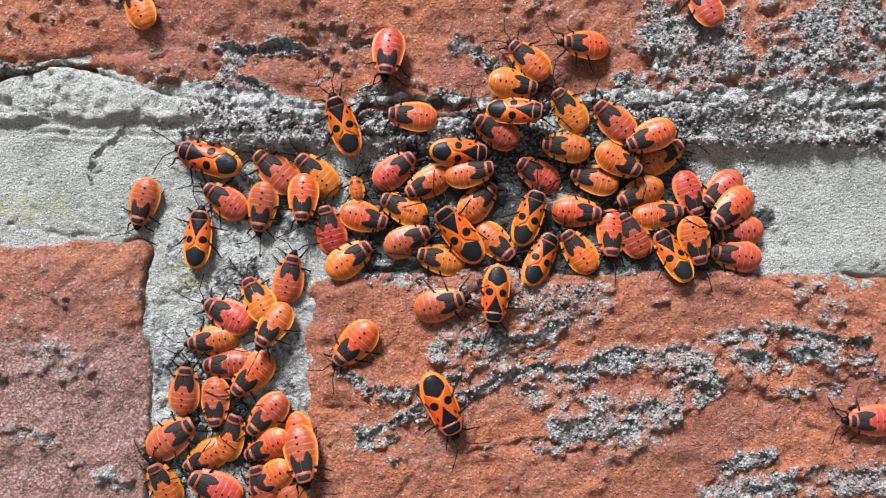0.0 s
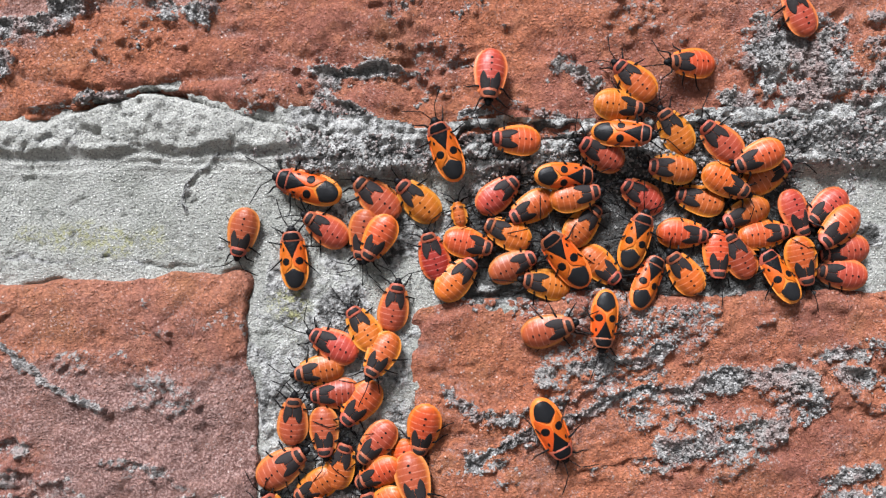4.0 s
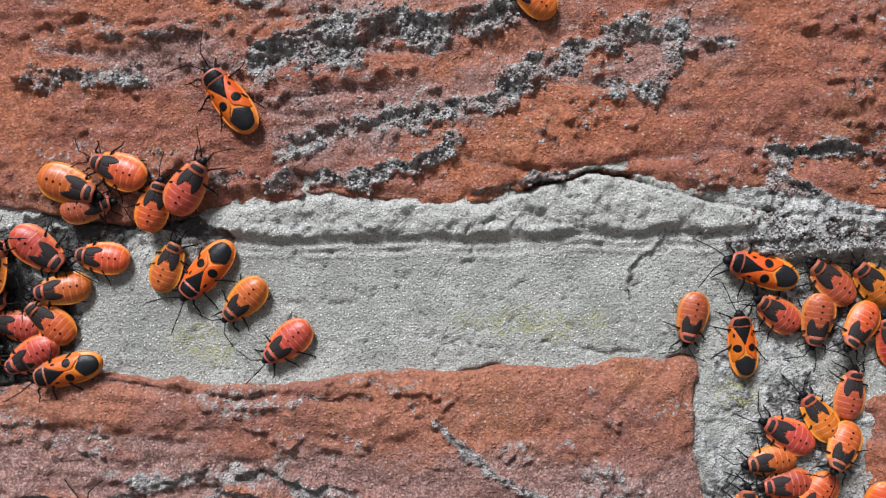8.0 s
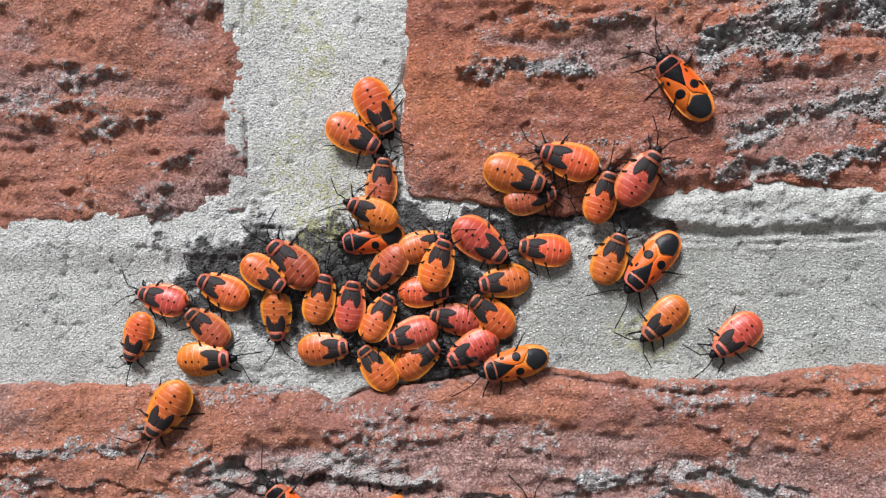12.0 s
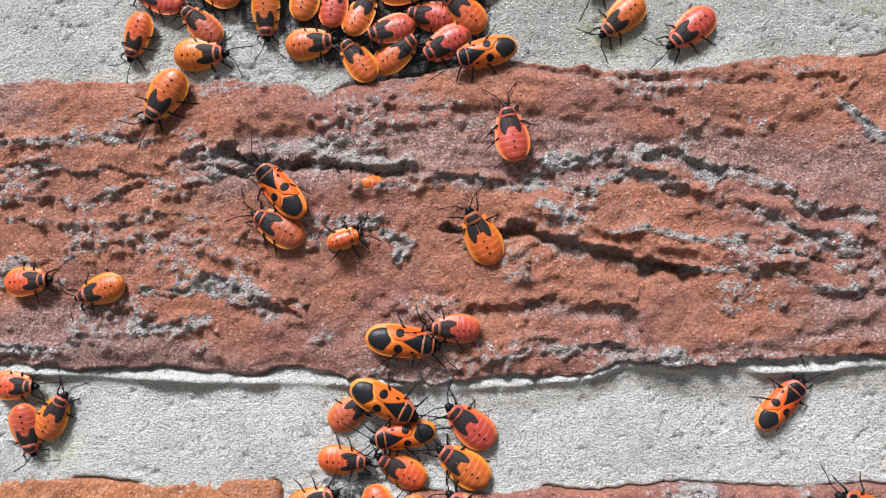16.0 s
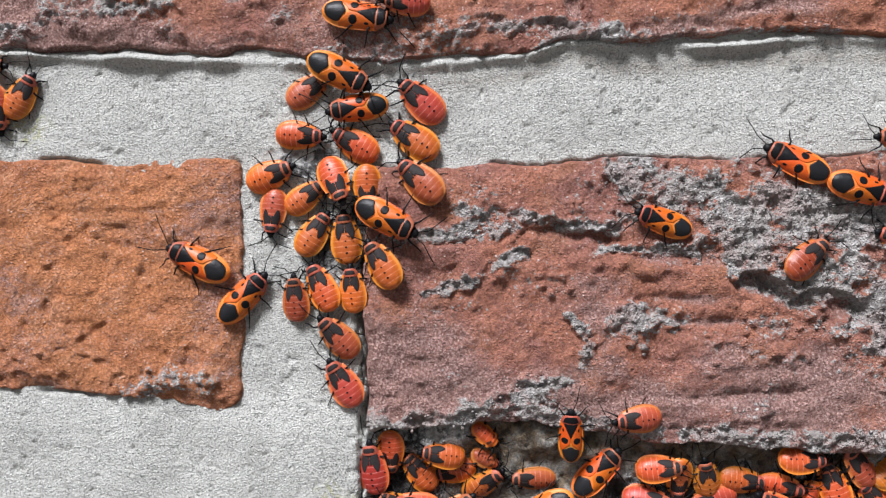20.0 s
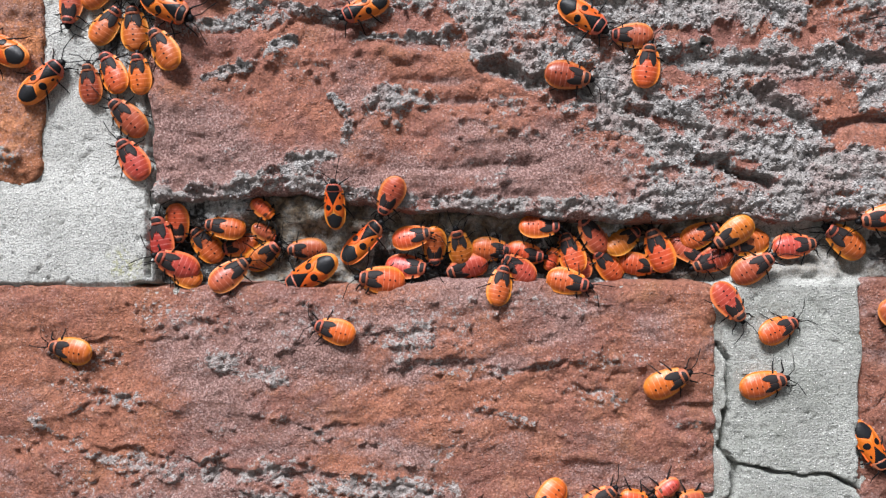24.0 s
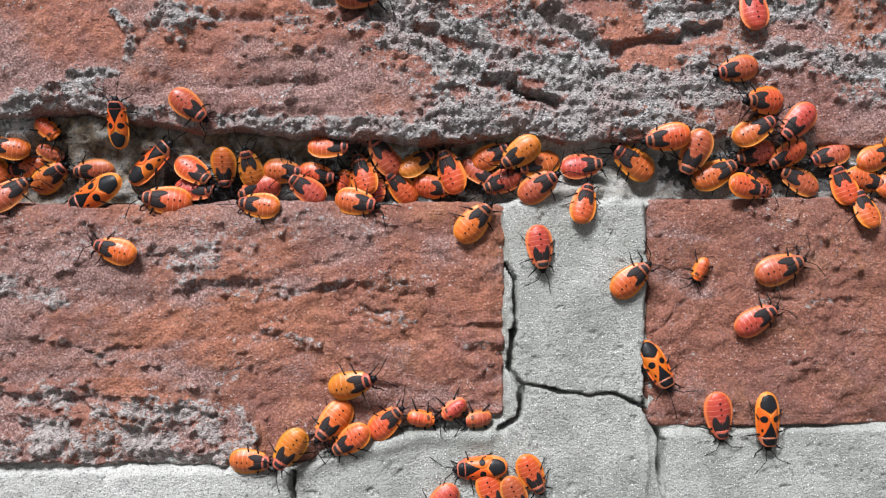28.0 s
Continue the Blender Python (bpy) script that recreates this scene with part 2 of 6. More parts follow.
def shell(name, front, rear, gloss, stripe=0.0, coat=0.10, shine=0.36, rim=()):
    """Insect cuticle. front and rear: its pigment towards the head and the tail; stripe: pale lines between the segments."""
    m, nt, bsdf, co = material(name)
    axis = nt.nodes.new("ShaderNodeSeparateXYZ")
    nt.links.new(co, axis.inputs[0])
    blot = maths(nt, "MULTIPLY", maths(nt, "SUBTRACT", grain(nt, co, 1.6, 2), 0.5), 0.0022)
    if stripe:
        # the middle of the back is redder than its sides and its front
        ox = maths(nt, "POWER", maths(nt, "MULTIPLY", maths(nt, "ABSOLUTE", axis.outputs[0]), 1 / 0.0024), 2.0)
        oy = maths(nt, "POWER", maths(nt, "MULTIPLY", maths(nt, "ABSOLUTE", maths(nt, "ADD", axis.outputs[1], 0.0016)), 1 / 0.0033), 2.0)
        far = maths(nt, "ADD", maths(nt, "ADD", ox, oy), maths(nt, "MULTIPLY", blot, 300.0))
        c = link_mix(nt, ramp(nt, far, 0.15, 1.05), rear, front)
    else:
        c = link_mix(nt, ramp(nt, maths(nt, "ADD", axis.outputs[1], blot), -0.0018, 0.0011), rear, front)
    c = link_mix(nt, ramp(nt, grain(nt, co, 0.35, 2), 0.35, 0.7, 0.0, 0.25), c, tuple(v * 0.6 for v in rear))
    if stripe:
        wave = maths(nt, "SINE", maths(nt, "ADD", maths(nt, "MULTIPLY", axis.outputs[1], 2 * math.pi / 0.00092), maths(nt, "MULTIPLY", ox, -0.9)))
        broken = ramp(nt, grain(nt, co, 0.9, 2), 0.35, 0.6, 0.25, 1.0)
        c = link_mix(nt, maths(nt, "MULTIPLY", maths(nt, "MULTIPLY", ramp(nt, wave, 0.72, 1.0), broken), stripe), c, tuple(min(1.0, v * 1.12 + 0.16) for v in front))
    if rim:
        c = link_mix(nt, ramp(nt, axis.outputs[2], 0.00102, 0.00150, 0.8, 0.0), c, rim)
    own = nt.nodes.new("ShaderNodeObjectInfo").outputs["Random"]
    hue = nt.nodes.new("ShaderNodeHueSaturation")
    nt.links.new(ramp(nt, own, 0, 1, 0.496, 0.512), hue.inputs["Hue"])
    nt.links.new(ramp(nt, own, 0, 1, 1.08, 0.88), hue.inputs["Value"])
    nt.links.new(c, hue.inputs["Color"])
    nt.links.new(hue.outputs[0], bsdf.inputs["Base Color"])
    bsdf.inputs["Roughness"].default_value = gloss
    bsdf.inputs["Coat Weight"].default_value, bsdf.inputs["Coat Roughness"].default_value = coat, 0.25
    bsdf.inputs["Specular IOR Level"].default_value = shine
    bump(nt, bsdf, maths(nt, "ADD", grain(nt, co, 0.18, 3), maths(nt, "MULTIPLY", grain(nt, co, 0.9, 2), 1.6)), 0.05)
    return m


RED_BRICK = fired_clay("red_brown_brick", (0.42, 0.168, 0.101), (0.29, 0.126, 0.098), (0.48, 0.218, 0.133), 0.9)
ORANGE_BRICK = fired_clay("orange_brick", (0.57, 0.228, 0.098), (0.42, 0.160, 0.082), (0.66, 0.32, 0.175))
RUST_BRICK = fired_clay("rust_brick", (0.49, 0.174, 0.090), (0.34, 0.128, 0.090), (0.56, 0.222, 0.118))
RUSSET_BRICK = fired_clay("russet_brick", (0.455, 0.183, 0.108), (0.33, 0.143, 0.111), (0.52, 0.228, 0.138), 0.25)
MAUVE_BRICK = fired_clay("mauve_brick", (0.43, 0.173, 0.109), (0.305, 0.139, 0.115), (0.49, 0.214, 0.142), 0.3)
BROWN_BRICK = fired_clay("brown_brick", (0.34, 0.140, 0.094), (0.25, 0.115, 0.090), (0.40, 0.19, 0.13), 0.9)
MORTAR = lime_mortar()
BLACK = shell("black_cuticle", (0.007, 0.007, 0.008), (0.007, 0.007, 0.008), 0.42, coat=0.02, shine=0.12)
PAD = shell("black_wing_pad", (0.026, 0.021, 0.021), (0.022, 0.019, 0.019), 0.55, coat=0.0, shine=0.12)
DEEP_PAD = shell("brown_wing_pad", (0.10, 0.030, 0.014), (0.10, 0.030, 0.014), 0.42, coat=0.08, shine=0.25)
LEG = shell("black_leg", (0.008, 0.0075, 0.0075), (0.008, 0.0075, 0.0075), 0.5, coat=0.0, shine=0.12)
WING = shell("orange_forewing", (0.55, 0.078, 0.006), (0.57, 0.098, 0.007), 0.45)
RIM = shell("orange_rim", (0.64, 0.11, 0.018), (0.72, 0.19, 0.03), 0.42)
MEMBRANE = shell("black_membrane", (0.008, 0.008, 0.009), (0.014, 0.0145, 0.016), 0.38, coat=0.03, shine=0.2)
COLLAR = shell("pink_collar", (0.36, 0.085, 0.048), (0.40, 0.105, 0.055), 0.5)
HUES = {
    "RED": ("red", shell("red_abdomen", (0.46, 0.078, 0.024), (0.36, 0.052, 0.030), 0.40, 0.45, rim=(0.60, 0.18, 0.05))),
    "ORANGE": ("orange", shell("orange_abdomen", (0.56, 0.110, 0.012), (0.46, 0.070, 0.020), 0.40, 0.5, rim=(0.66, 0.20, 0.025))),
    "YELLOW": ("amber", shell("amber_abdomen", (0.57, 0.148, 0.013), (0.52, 0.105, 0.016), 0.40, 0.5, rim=(0.62, 0.20, 0.03))),
    # the red abdomen again, with shade put into its pigment
    "SHADED": ("shaded-red", shell("shaded_red_abdomen", (0.36, 0.042, 0.014), (0.27, 0.028, 0.016), 0.40, 0.5, rim=(0.50, 0.12, 0.03))),
}
RED, ORANGE, YELLOW, SHADED = HUES

# ---- the wall's relief
BRICK, JOINT = "brick", "joint"
GROOVES = []


def groove(where, width, depth, crust, *points):
    """A worn furrow or crack (depth above 0), or a ridge (below 0), along points, with the crust that sits in it."""
    GROOVES.append((where, width, depth, crust, points))


# first course
groove(BRICK, 3.4, 1.2, 1, (-48.9, 17.2), (-41.3, 18.3), (-34.6, 19.8), (-27.9, 21.7), (-16.3, 22.2), (-13.0, 24.2))
groove(BRICK, 2.9, 1.3, 1, (-46.7, 4.7), (-38.3, 7.5), (-29.9, 8.1), (-21.6, 8.7), (-13.2, 10.6), (-10.7, 14.7), (-1.5, 19.0), (3.5, 21.7), (10.9, 20.7), (11.2, 16.6))
groove(BRICK, 1.5, 0.8, 0.4, (-83.0, 22.2), (-68.7, 23.5), (-52.0, 22.7), (-41.2, 24.5))
groove(BRICK, 2.2, 0.9, 1, (-47.7, -1.1), (-36.8, -0.5), (-26.7, 1.8), (-22.5, 4.6))
groove(BRICK, 1.3, 1, 0.9, (-17.7, -2.6), (-10.2, -1.2), (-5.2, 0.3))
groove(BRICK, 1.9, 1.4, 1, (25.5, 2.1), (34.5, 2.2), (41.1, 0.6))
groove(BRICK, 1.9, 1.2, 1, (25.6, 1.8), (26.0, -2.7), (34.4, -5.0))
groove(BRICK, 2.5, 0.8, 0.5, (-83.2, 15.6), (-73.1, 16.2), (-60.5, 17.1))
groove(BRICK, 1.3, 1.1, 0.6, (-68.7, -1.8), (-61.1, -0.7), (-53.5, 0.1))
groove(BRICK, 1.9, 1.6, 1, (25.1, -7.0), (40.7, -9.9), (53.0, -9.3), (64.5, -8.4))
groove(BRICK, 1.8, 1.5, 1, (26.0, -0.8), (28.1, 2.1), (32.6, 2.6), (37.9, 1.9))
groove(BRICK, 1.2, 1.4, 0.9, (45.9, 3.2), (52.1, 4.0))
groove(BRICK, 1.9, 1.2, 1, (62.2, 3.6), (64.9, 2.3), (68.0, -0.9))
groove(BRICK, 7.9, -0.3, 1, (94.4, 4.4), (105.7, 0.9), (118.9, 5.3), (132.0, 7.9))
groove(BRICK, 4.8, 1.4, 1, (97.8, -7.1), (110.0, -4.9), (118.7, -4.5), (133.4, -5.4))
groove(BRICK, 3.5, 0.8, 1, (89.9, -3.5), (96.9, -0.9), (105.8, 7.1))
groove(BRICK, 1.6, 1.3, 1, (47.7, -4.4), (56.5, -3.5), (64.5, -4.9))
groove(BRICK, 1.8, 1, 0.8, (-48.9, 19.0), (-39.2, 19.5), (-27.0, 23.1), (-14.2, 24.3))
groove(BRICK, 1.5, 0.8, 0.6, (-143.0, 7.8), (-138.6, 8.1), (-132.6, 10.9))
groove(BRICK, 1.2, 0.7, 0.4, (-131.0, 3.2), (-118.2, 3.7))
groove(BRICK, 3.7, 0.5, 1, (-48.0, 17.5), (-43.3, 19.9), (-37.4, 22.2), (-33.2, 23.8))
groove(BRICK, 2.2, 0.7, 0.75, (-83.2, 14.4), (-78.9, 16.0), (-73.9, 15.6), (-67.1, 14.9))
groove(BRICK, 2.2, 0.9, 0.9, (1.5, 12.2), (7.3, 11.2), (10.7, 15.1))
groove(BRICK, 2.5, 0.9, 0.9, (-56.6, 27.2), (-48.2, 26.7), (-39.8, 27.7))
groove(BRICK, 1.2, 0.9, 0.6, (12.4, 18.8), (19.8, 19.5))
groove(BRICK, 1.9, 0.8, 0.9, (-48.9, -1.0), (-40.4, -0.5), (-33.7, -1.1))
groove(BRICK, 1.5, 0.9, 0.5, (-73.7, 21.8), (-66.9, 21.9), (-58.5, 21.5))
# second course, long brick
groove(BRICK, 1.1, 1, 0.8, (-159.0, -39.9), (-149.5, -39.4), (-140.1, -39.4), (-131.8, -40.3))
groove(BRICK, 1.4, 1.7, 0.7, (-137.5, -46.0), (-130.1, -45.4), (-124.5, -44.1), (-118.1, -44.9), (-112.6, -44.5))
groove(BRICK, 1.6, 2.6, 0.4, (-121.7, -42.0), (-115.3, -43.5), (-109.0, -44.7), (-104.5, -44.8))
groove(BRICK, 2.0, -0.6, 0.9, (-104.5, -43.6), (-94.7, -44.3), (-91.0, -44.0))
groove(BRICK, 1.4, 2.6, 0.5, (-103.6, -45.2), (-93.0, -45.9))
groove(BRICK, 1.8, 1.6, 0.6, (-100.1, -47.6), (-94.8, -48.4), (-85.9, -47.5), (-76.0, -48.2), (-70.9, -47.0), (-67.7, -49.0), (-62.5, -49.5))
groove(BRICK, 1.8, 1.3, 0.7, (-62.4, -42.9), (-58.2, -46.3), (-52.3, -48.1), (-46.8, -49.9), (-38.5, -53.4), (-30.7, -56.8), (-21.0, -59.5))
groove(BRICK, 1.6, 1.5, 0.7, (-53.3, -43.9), (-46.7, -45.7), (-41.8, -46.6), (-34.4, -50.1), (-28.0, -53.5), (-21.0, -54.5))
groove(BRICK, 2.3, 2.2, 0.5, (-76.1, -55.0), (-71.1, -56.5), (-66.0, -58.3), (-59.3, -60.4), (-52.7, -61.4), (-47.8, -62.6))
groove(BRICK, 1.6, 1, 0.8, (-47.8, -62.6), (-38.6, -62.8), (-30.5, -64.0), (-21.1, -65.1))
groove(BRICK, 3.2, -0.8, 0, (-59.9, -43.3), (-51.4, -46.7), (-40.6, -50.6), (-29.8, -55.5), (-21.0, -57.3))
groove(BRICK, 3.2, -0.8, 0, (-77.3, -51.3), (-66.0, -53.6), (-53.3, -57.7), (-43.2, -58.7), (-30.7, -60.6))
groove(BRICK, 3.2, -0.7, 0, (-77.5, -63.6), (-68.8, -62.8), (-56.0, -66.4))
groove(BRICK, 2.0, 0.9, 1, (-102.0, -52.9), (-95.8, -53.5))
groove(BRICK, 1.6, 0.9, 1, (-95.0, -55.4), (-92.1, -57.2), (-92.7, -59.2))
groove(BRICK, 1.6, 1.4, 0.8, (-131.4, -61.5), (-126.8, -62.2), (-122.3, -63.7), (-115.0, -65.6), (-110.0, -66.2))
groove(BRICK, 2.7, 1.2, 0.8, (-139.1, -68.1), (-135.4, -70.3), (-128.9, -70.9), (-125.7, -70.0))
groove(BRICK, 2.0, 0.8, 0.9, (-159.7, -61.2), (-153.9, -60.3))
groove(BRICK, 2.1, 0.9, 0.9, (-160.1, -73.5), (-154.4, -74.8), (-149.6, -74.1))
groove(BRICK, 2.3, 0.7, 0.6, (-140.4, -48.7), (-134.8, -47.9), (-128.3, -48.3))
groove(BRICK, 1.4, 0.7, 0.6, (-138.6, -52.7), (-132.1, -51.9), (-122.9, -52.9))
groove(BRICK, 2.7, 1, 0.5, (-76.0, -75.9), (-70.7, -74.0), (-63.8, -74.4), (-60.4, -75.6))
groove(BRICK, 2.7, -0.6, 0.1, (-76.0, -74.1), (-69.0, -72.4), (-60.4, -73.3))
groove(BRICK, 1.3, 0.9, 0.9, (-27.6, -35.8), (-22.6, -39.3), (-16.9, -43.6), (-9.4, -48.8))
groove(BRICK, 1.3, 0.9, 0.9, (-69.2, -46.4), (-62.3, -43.6), (-54.7, -42.9), (-46.3, -45.4))
groove(BRICK, 0.8, 0.6, 0.5, (-47.7, -33.7), (-39.2, -32.2), (-29.2, -31.6))
groove(BRICK, 1.6, 0.8, 0.8, (-7.9, -56.7), (0.9, -58.4), (10.7, -65.7))
groove(BRICK, 1.3, 1.9, 0.7, (-129.9, -43.2), (-116.4, -42.8), (-105.9, -45.6), (-91.9, -44.7))
groove(BRICK, 1.0, 1.4, 0.6, (-164.0, -44.4), (-150.0, -43.4), (-136.3, -45.3), (-123.6, -45.7))
groove(BRICK, 1.7, 2.6, 0.5, (-85.3, -54.7), (-75.1, -55.4), (-62.5, -58.5), (-48.5, -62.3))
groove(BRICK, 1.2, 1.3, 0.8, (-90.3, -47.0), (-74.9, -48.1), (-66.5, -49.1), (-58.1, -47.4))
groove(BRICK, 1.4, 1.3, 0.8, (-164.7, -62.2), (-154.4, -62.1))
groove(BRICK, 1.6, 1.6, 0.7, (-135.0, -63.1), (-125.1, -64.9), (-113.6, -67.8))
groove(BRICK, 1.6, 1, 1, (-70.6, -44.8), (-61.4, -43.9), (-49.8, -44.0), (-40.1, -47.6), (-32.1, -49.9))
groove(BRICK, 1.0, 0.9, 0.8, (-71.6, -51.4), (-58.3, -55.9), (-41.9, -57.3), (-28.3, -60.5))
groove(BRICK, 1.2, 0.8, 0.6, (-156.8, -52.1), (-141.2, -55.0), (-133.8, -53.3))
groove(BRICK, 1.2, 0.8, 0.6, (-158.5, -48.5), (-145.6, -50.5), (-133.6, -47.1))
groove(BRICK, 2.2, 2.4, 0.4, (-82.2, -69.0), (-67.7, -67.9), (-56.9, -69.2), (-56.5, -72.3))
groove(BRICK, 1.7, 2.2, 0.4, (-120.1, -65.0), (-110.8, -68.6))
groove(BRICK, 1.1, 0.8, 0.6, (-43.4, -57.7), (-27.6, -60.7), (-13.0, -63.6))
groove(BRICK, 0.9, 0.8, 0.8, (-79.6, -76.1), (-72.3, -74.9), (-63.2, -73.6), (-57.8, -75.5))
groove(BRICK, 2.8, -0.6, 0.9, (-63.3, -79.1), (-56.1, -76.9), (-36.5, -78.0), (-13.1, -77.4))
groove(BRICK, 1.3, 1, 0.7, (-136.7, -47.1), (-124.4, -46.0), (-117.8, -44.4))
groove(BRICK, 1.5, 0.9, 0.7, (-139.1, -67.0), (-131.6, -70.4), (-127.7, -69.1))
# second course, next brick
groove(BRICK, 2.3, 1, 1, (60.1, -44.9), (68.8, -43.9), (74.9, -43.0), (78.4, -41.2))
groove(BRICK, 1.9, 1.6, 1, (48.0, -58.2), (55.0, -54.7), (66.2, -50.8), (75.8, -47.7))
groove(BRICK, 3.0, 1.2, 1, (78.4, -48.6), (87.9, -46.4), (100.0, -46.3))
groove(BRICK, 4.4, 1.2, 1, (77.9, -56.3), (89.5, -55.0), (100.8, -50.6))
groove(BRICK, 1.8, 2, 1, (101.3, -43.1), (113.8, -41.6), (125.3, -43.2))
groove(BRICK, 2.1, 1, 1, (100.6, -65.6), (108.4, -60.9))
groove(BRICK, 4.1, 1.2, 1, (103.1, -67.7), (115.1, -65.1), (130.5, -64.1))
groove(BRICK, 1.9, 1, 0.9, (43.6, -47.8), (48.0, -50.9), (54.1, -51.7))
groove(BRICK, 1.2, 0.8, 0.7, (108.5, -51.5), (117.9, -50.6), (130.8, -47.9))
groove(BRICK, 1.4, 0.8, 0.6, (55.0, -50.8), (67.1, -46.5), (77.5, -44.7))
groove(BRICK, 2.6, 1.1, 1, (106.8, -46.3), (118.0, -44.6), (126.6, -46.2))
groove(BRICK, 1.1, 0.6, 0.4, (63.6, -60.2), (79.2, -58.4), (96.4, -56.7))
# third course, left brick
groove(BRICK, 1.5, 0.7, 0.2, (-140.3, -103.8), (-138.8, -100.9))
groove(BRICK, 3.8, -0.5, 0.6, (-132.8, -136.8), (-125.9, -134.8), (-118.1, -135.8))
groove(BRICK, 0.8, 0.7, 0.2, (-153.5, -130.9), (-143.6, -129.0), (-137.7, -131.9))
# third course, long brick
groove(BRICK, 1.9, 1.8, 0.8, (-77.4, -105.5), (-67.9, -105.9), (-58.5, -108.3), (-46.2, -107.9))
groove(BRICK, 2.5, 2.6, 0.1, (-63.2, -109.4), (-52.8, -109.8))
groove(BRICK, 1.5, 1.2, 1, (-82.7, -119.6), (-72.7, -116.7), (-65.1, -113.0))
groove(BRICK, 2.9, 2.8, 0.6, (-29.5, -117.2), (-21.2, -120.0), (-5.8, -122.9))
groove(BRICK, 4.8, 1, 1, (-33.2, -112.7), (-16.5, -108.2), (-5.7, -111.0))
groove(BRICK, 6.4, 1, 1, (-43.6, -103.1), (-25.8, -106.0), (0.1, -108.4), (27.7, -106.1))
groove(BRICK, 2.8, 2.6, 0.6, (-29.0, -117.7), (-12.4, -121.8), (1.0, -127.7))
groove(BRICK, 4.2, 1.4, 1, (-5.2, -127.1), (10.2, -136.6), (27.5, -141.1))
groove(BRICK, 3.2, 1.3, 1, (7.4, -100.6), (15.6, -104.4), (27.7, -110.2))
groove(BRICK, 1.5, 0.9, 0.5, (-44.7, -113.7), (-31.1, -114.3), (-20.6, -112.3))
groove(BRICK, 3.6, 1.3, 1, (0.1, -114.6), (12.4, -116.8), (27.6, -116.5))
groove(BRICK, 2.3, 3, 0.4, (21.8, -122.1), (27.6, -126.9), (34.4, -129.8), (43.9, -128.8), (54.4, -126.5))
groove(BRICK, 1.7, 2.6, 0.4, (11.7, -136.1), (17.5, -138.2), (24.0, -139.9))
groove(BRICK, 3.2, 1.2, 1, (-8.9, -122.0), (1.7, -124.2), (12.2, -131.6), (22.8, -133.3))
groove(BRICK, 4.7, 1, 1, (3.7, -142.2), (22.7, -143.3), (50.9, -145.5))
groove(BRICK, 4.3, 1, 1, (28.0, -134.9), (38.5, -138.1), (51.0, -136.0))
groove(BRICK, 3.2, 1, 1, (-23.7, -116.7), (-11.0, -119.9), (1.7, -116.8), (22.9, -117.9), (38.7, -116.9))
groove(BRICK, 1.7, 2.4, 0.5, (37.7, -113.7), (44.0, -118.0), (54.5, -119.1))
groove(BRICK, 1.7, 0.6, 0.35, (-51.2, -128.3), (-40.6, -126.2), (-19.5, -131.5))
groove(BRICK, 3.2, 1.2, 1, (23.5, -136.8), (36.3, -140.0), (53.4, -137.8))
groove(BRICK, 3.2, 1.2, 1, (61.0, -132.5), (73.9, -131.4), (86.7, -134.6))
groove(BRICK, 3.2, 1, 1, (41.7, -124.0), (57.8, -122.9), (74.0, -122.9))
groove(BRICK, 2.8, 0.3, 0.85, (-91.5, -143.2), (-84.0, -141.3), (-71.2, -139.3), (-60.7, -139.9), (-41.7, -143.6), (-20.8, -144.0), (20.5, -145.5))
groove(BRICK, 2.7, 1, 0.75, (-87.0, -110.2), (-77.4, -109.7), (-67.9, -108.4), (-62.2, -107.5))
groove(BRICK, 2.1, 1.4, 0.8, (-52.8, -112.1), (-39.7, -113.3), (-30.4, -112.5), (-25.8, -110.4))
groove(BRICK, 5.8, 0.5, 0.9, (-47.1, -100.8), (-35.0, -102.8), (-21.1, -104.6), (-5.7, -105.9))
groove(BRICK, 2.5, 0.8, 1, (-91.0, -141.1), (-85.3, -142.7), (-74.8, -140.8), (-66.2, -136.3), (-58.6, -135.0))
groove(BRICK, 3.8, 0.2, 0.8, (-49.1, -124.9), (-39.8, -123.5))
groove(BRICK, 2.3, 0.4, 0.9, (-54.8, -131.1), (-53.9, -127.3), (-57.6, -123.5))
groove(BRICK, 4.2, -0.7, 0, (-85.1, -114.8), (-72.7, -112.0), (-63.2, -111.1))
groove(BRICK, 4.8, -0.6, 0, (-68.0, -116.8), (-56.6, -114.9), (-39.7, -116.0))
groove(BRICK, 3.7, 0.6, 0.9, (21.1, -123.8), (29.7, -127.0), (33.9, -134.6))
groove(BRICK, 2.6, 1.3, 0.7, (-3.7, -129.1), (2.8, -132.9), (11.4, -136.2), (23.2, -139.9))
groove(BRICK, 2.2, 1.3, 0.8, (26.4, -132.4), (32.9, -134.6), (44.7, -135.1))
groove(BRICK, 3.7, 0.8, 0.9, (-30.6, -114.5), (-19.8, -115.6), (-3.6, -116.7), (12.5, -117.8), (28.7, -118.4))
# fourth course
groove(BRICK, 1.1, 0.77, 0.22, (-105.8, -169.4), (-95.1, -169.7), (-84.3, -169.0))
groove(BRICK, 4.8, 0.28, 0.65, (-80.5, -173.3), (-76.2, -174.8), (-69.3, -175.2))
groove(BRICK, 2.8, 0.44, 0.61, (-105.8, -181.8), (-99.3, -180.8), (-95.0, -181.6))
groove(BRICK, 1.3, 0.77, 0.43, (-61.7, -186.2), (-53.7, -184.9))
groove(BRICK, 1.7, -0.28, 0.5, (-46.7, -174.4), (-41.3, -175.0), (-30.6, -174.3), (-16.7, -174.3))
groove(BRICK, 1.9, 0.5, 0.43, (-30.6, -181.7), (-24.2, -186.2))
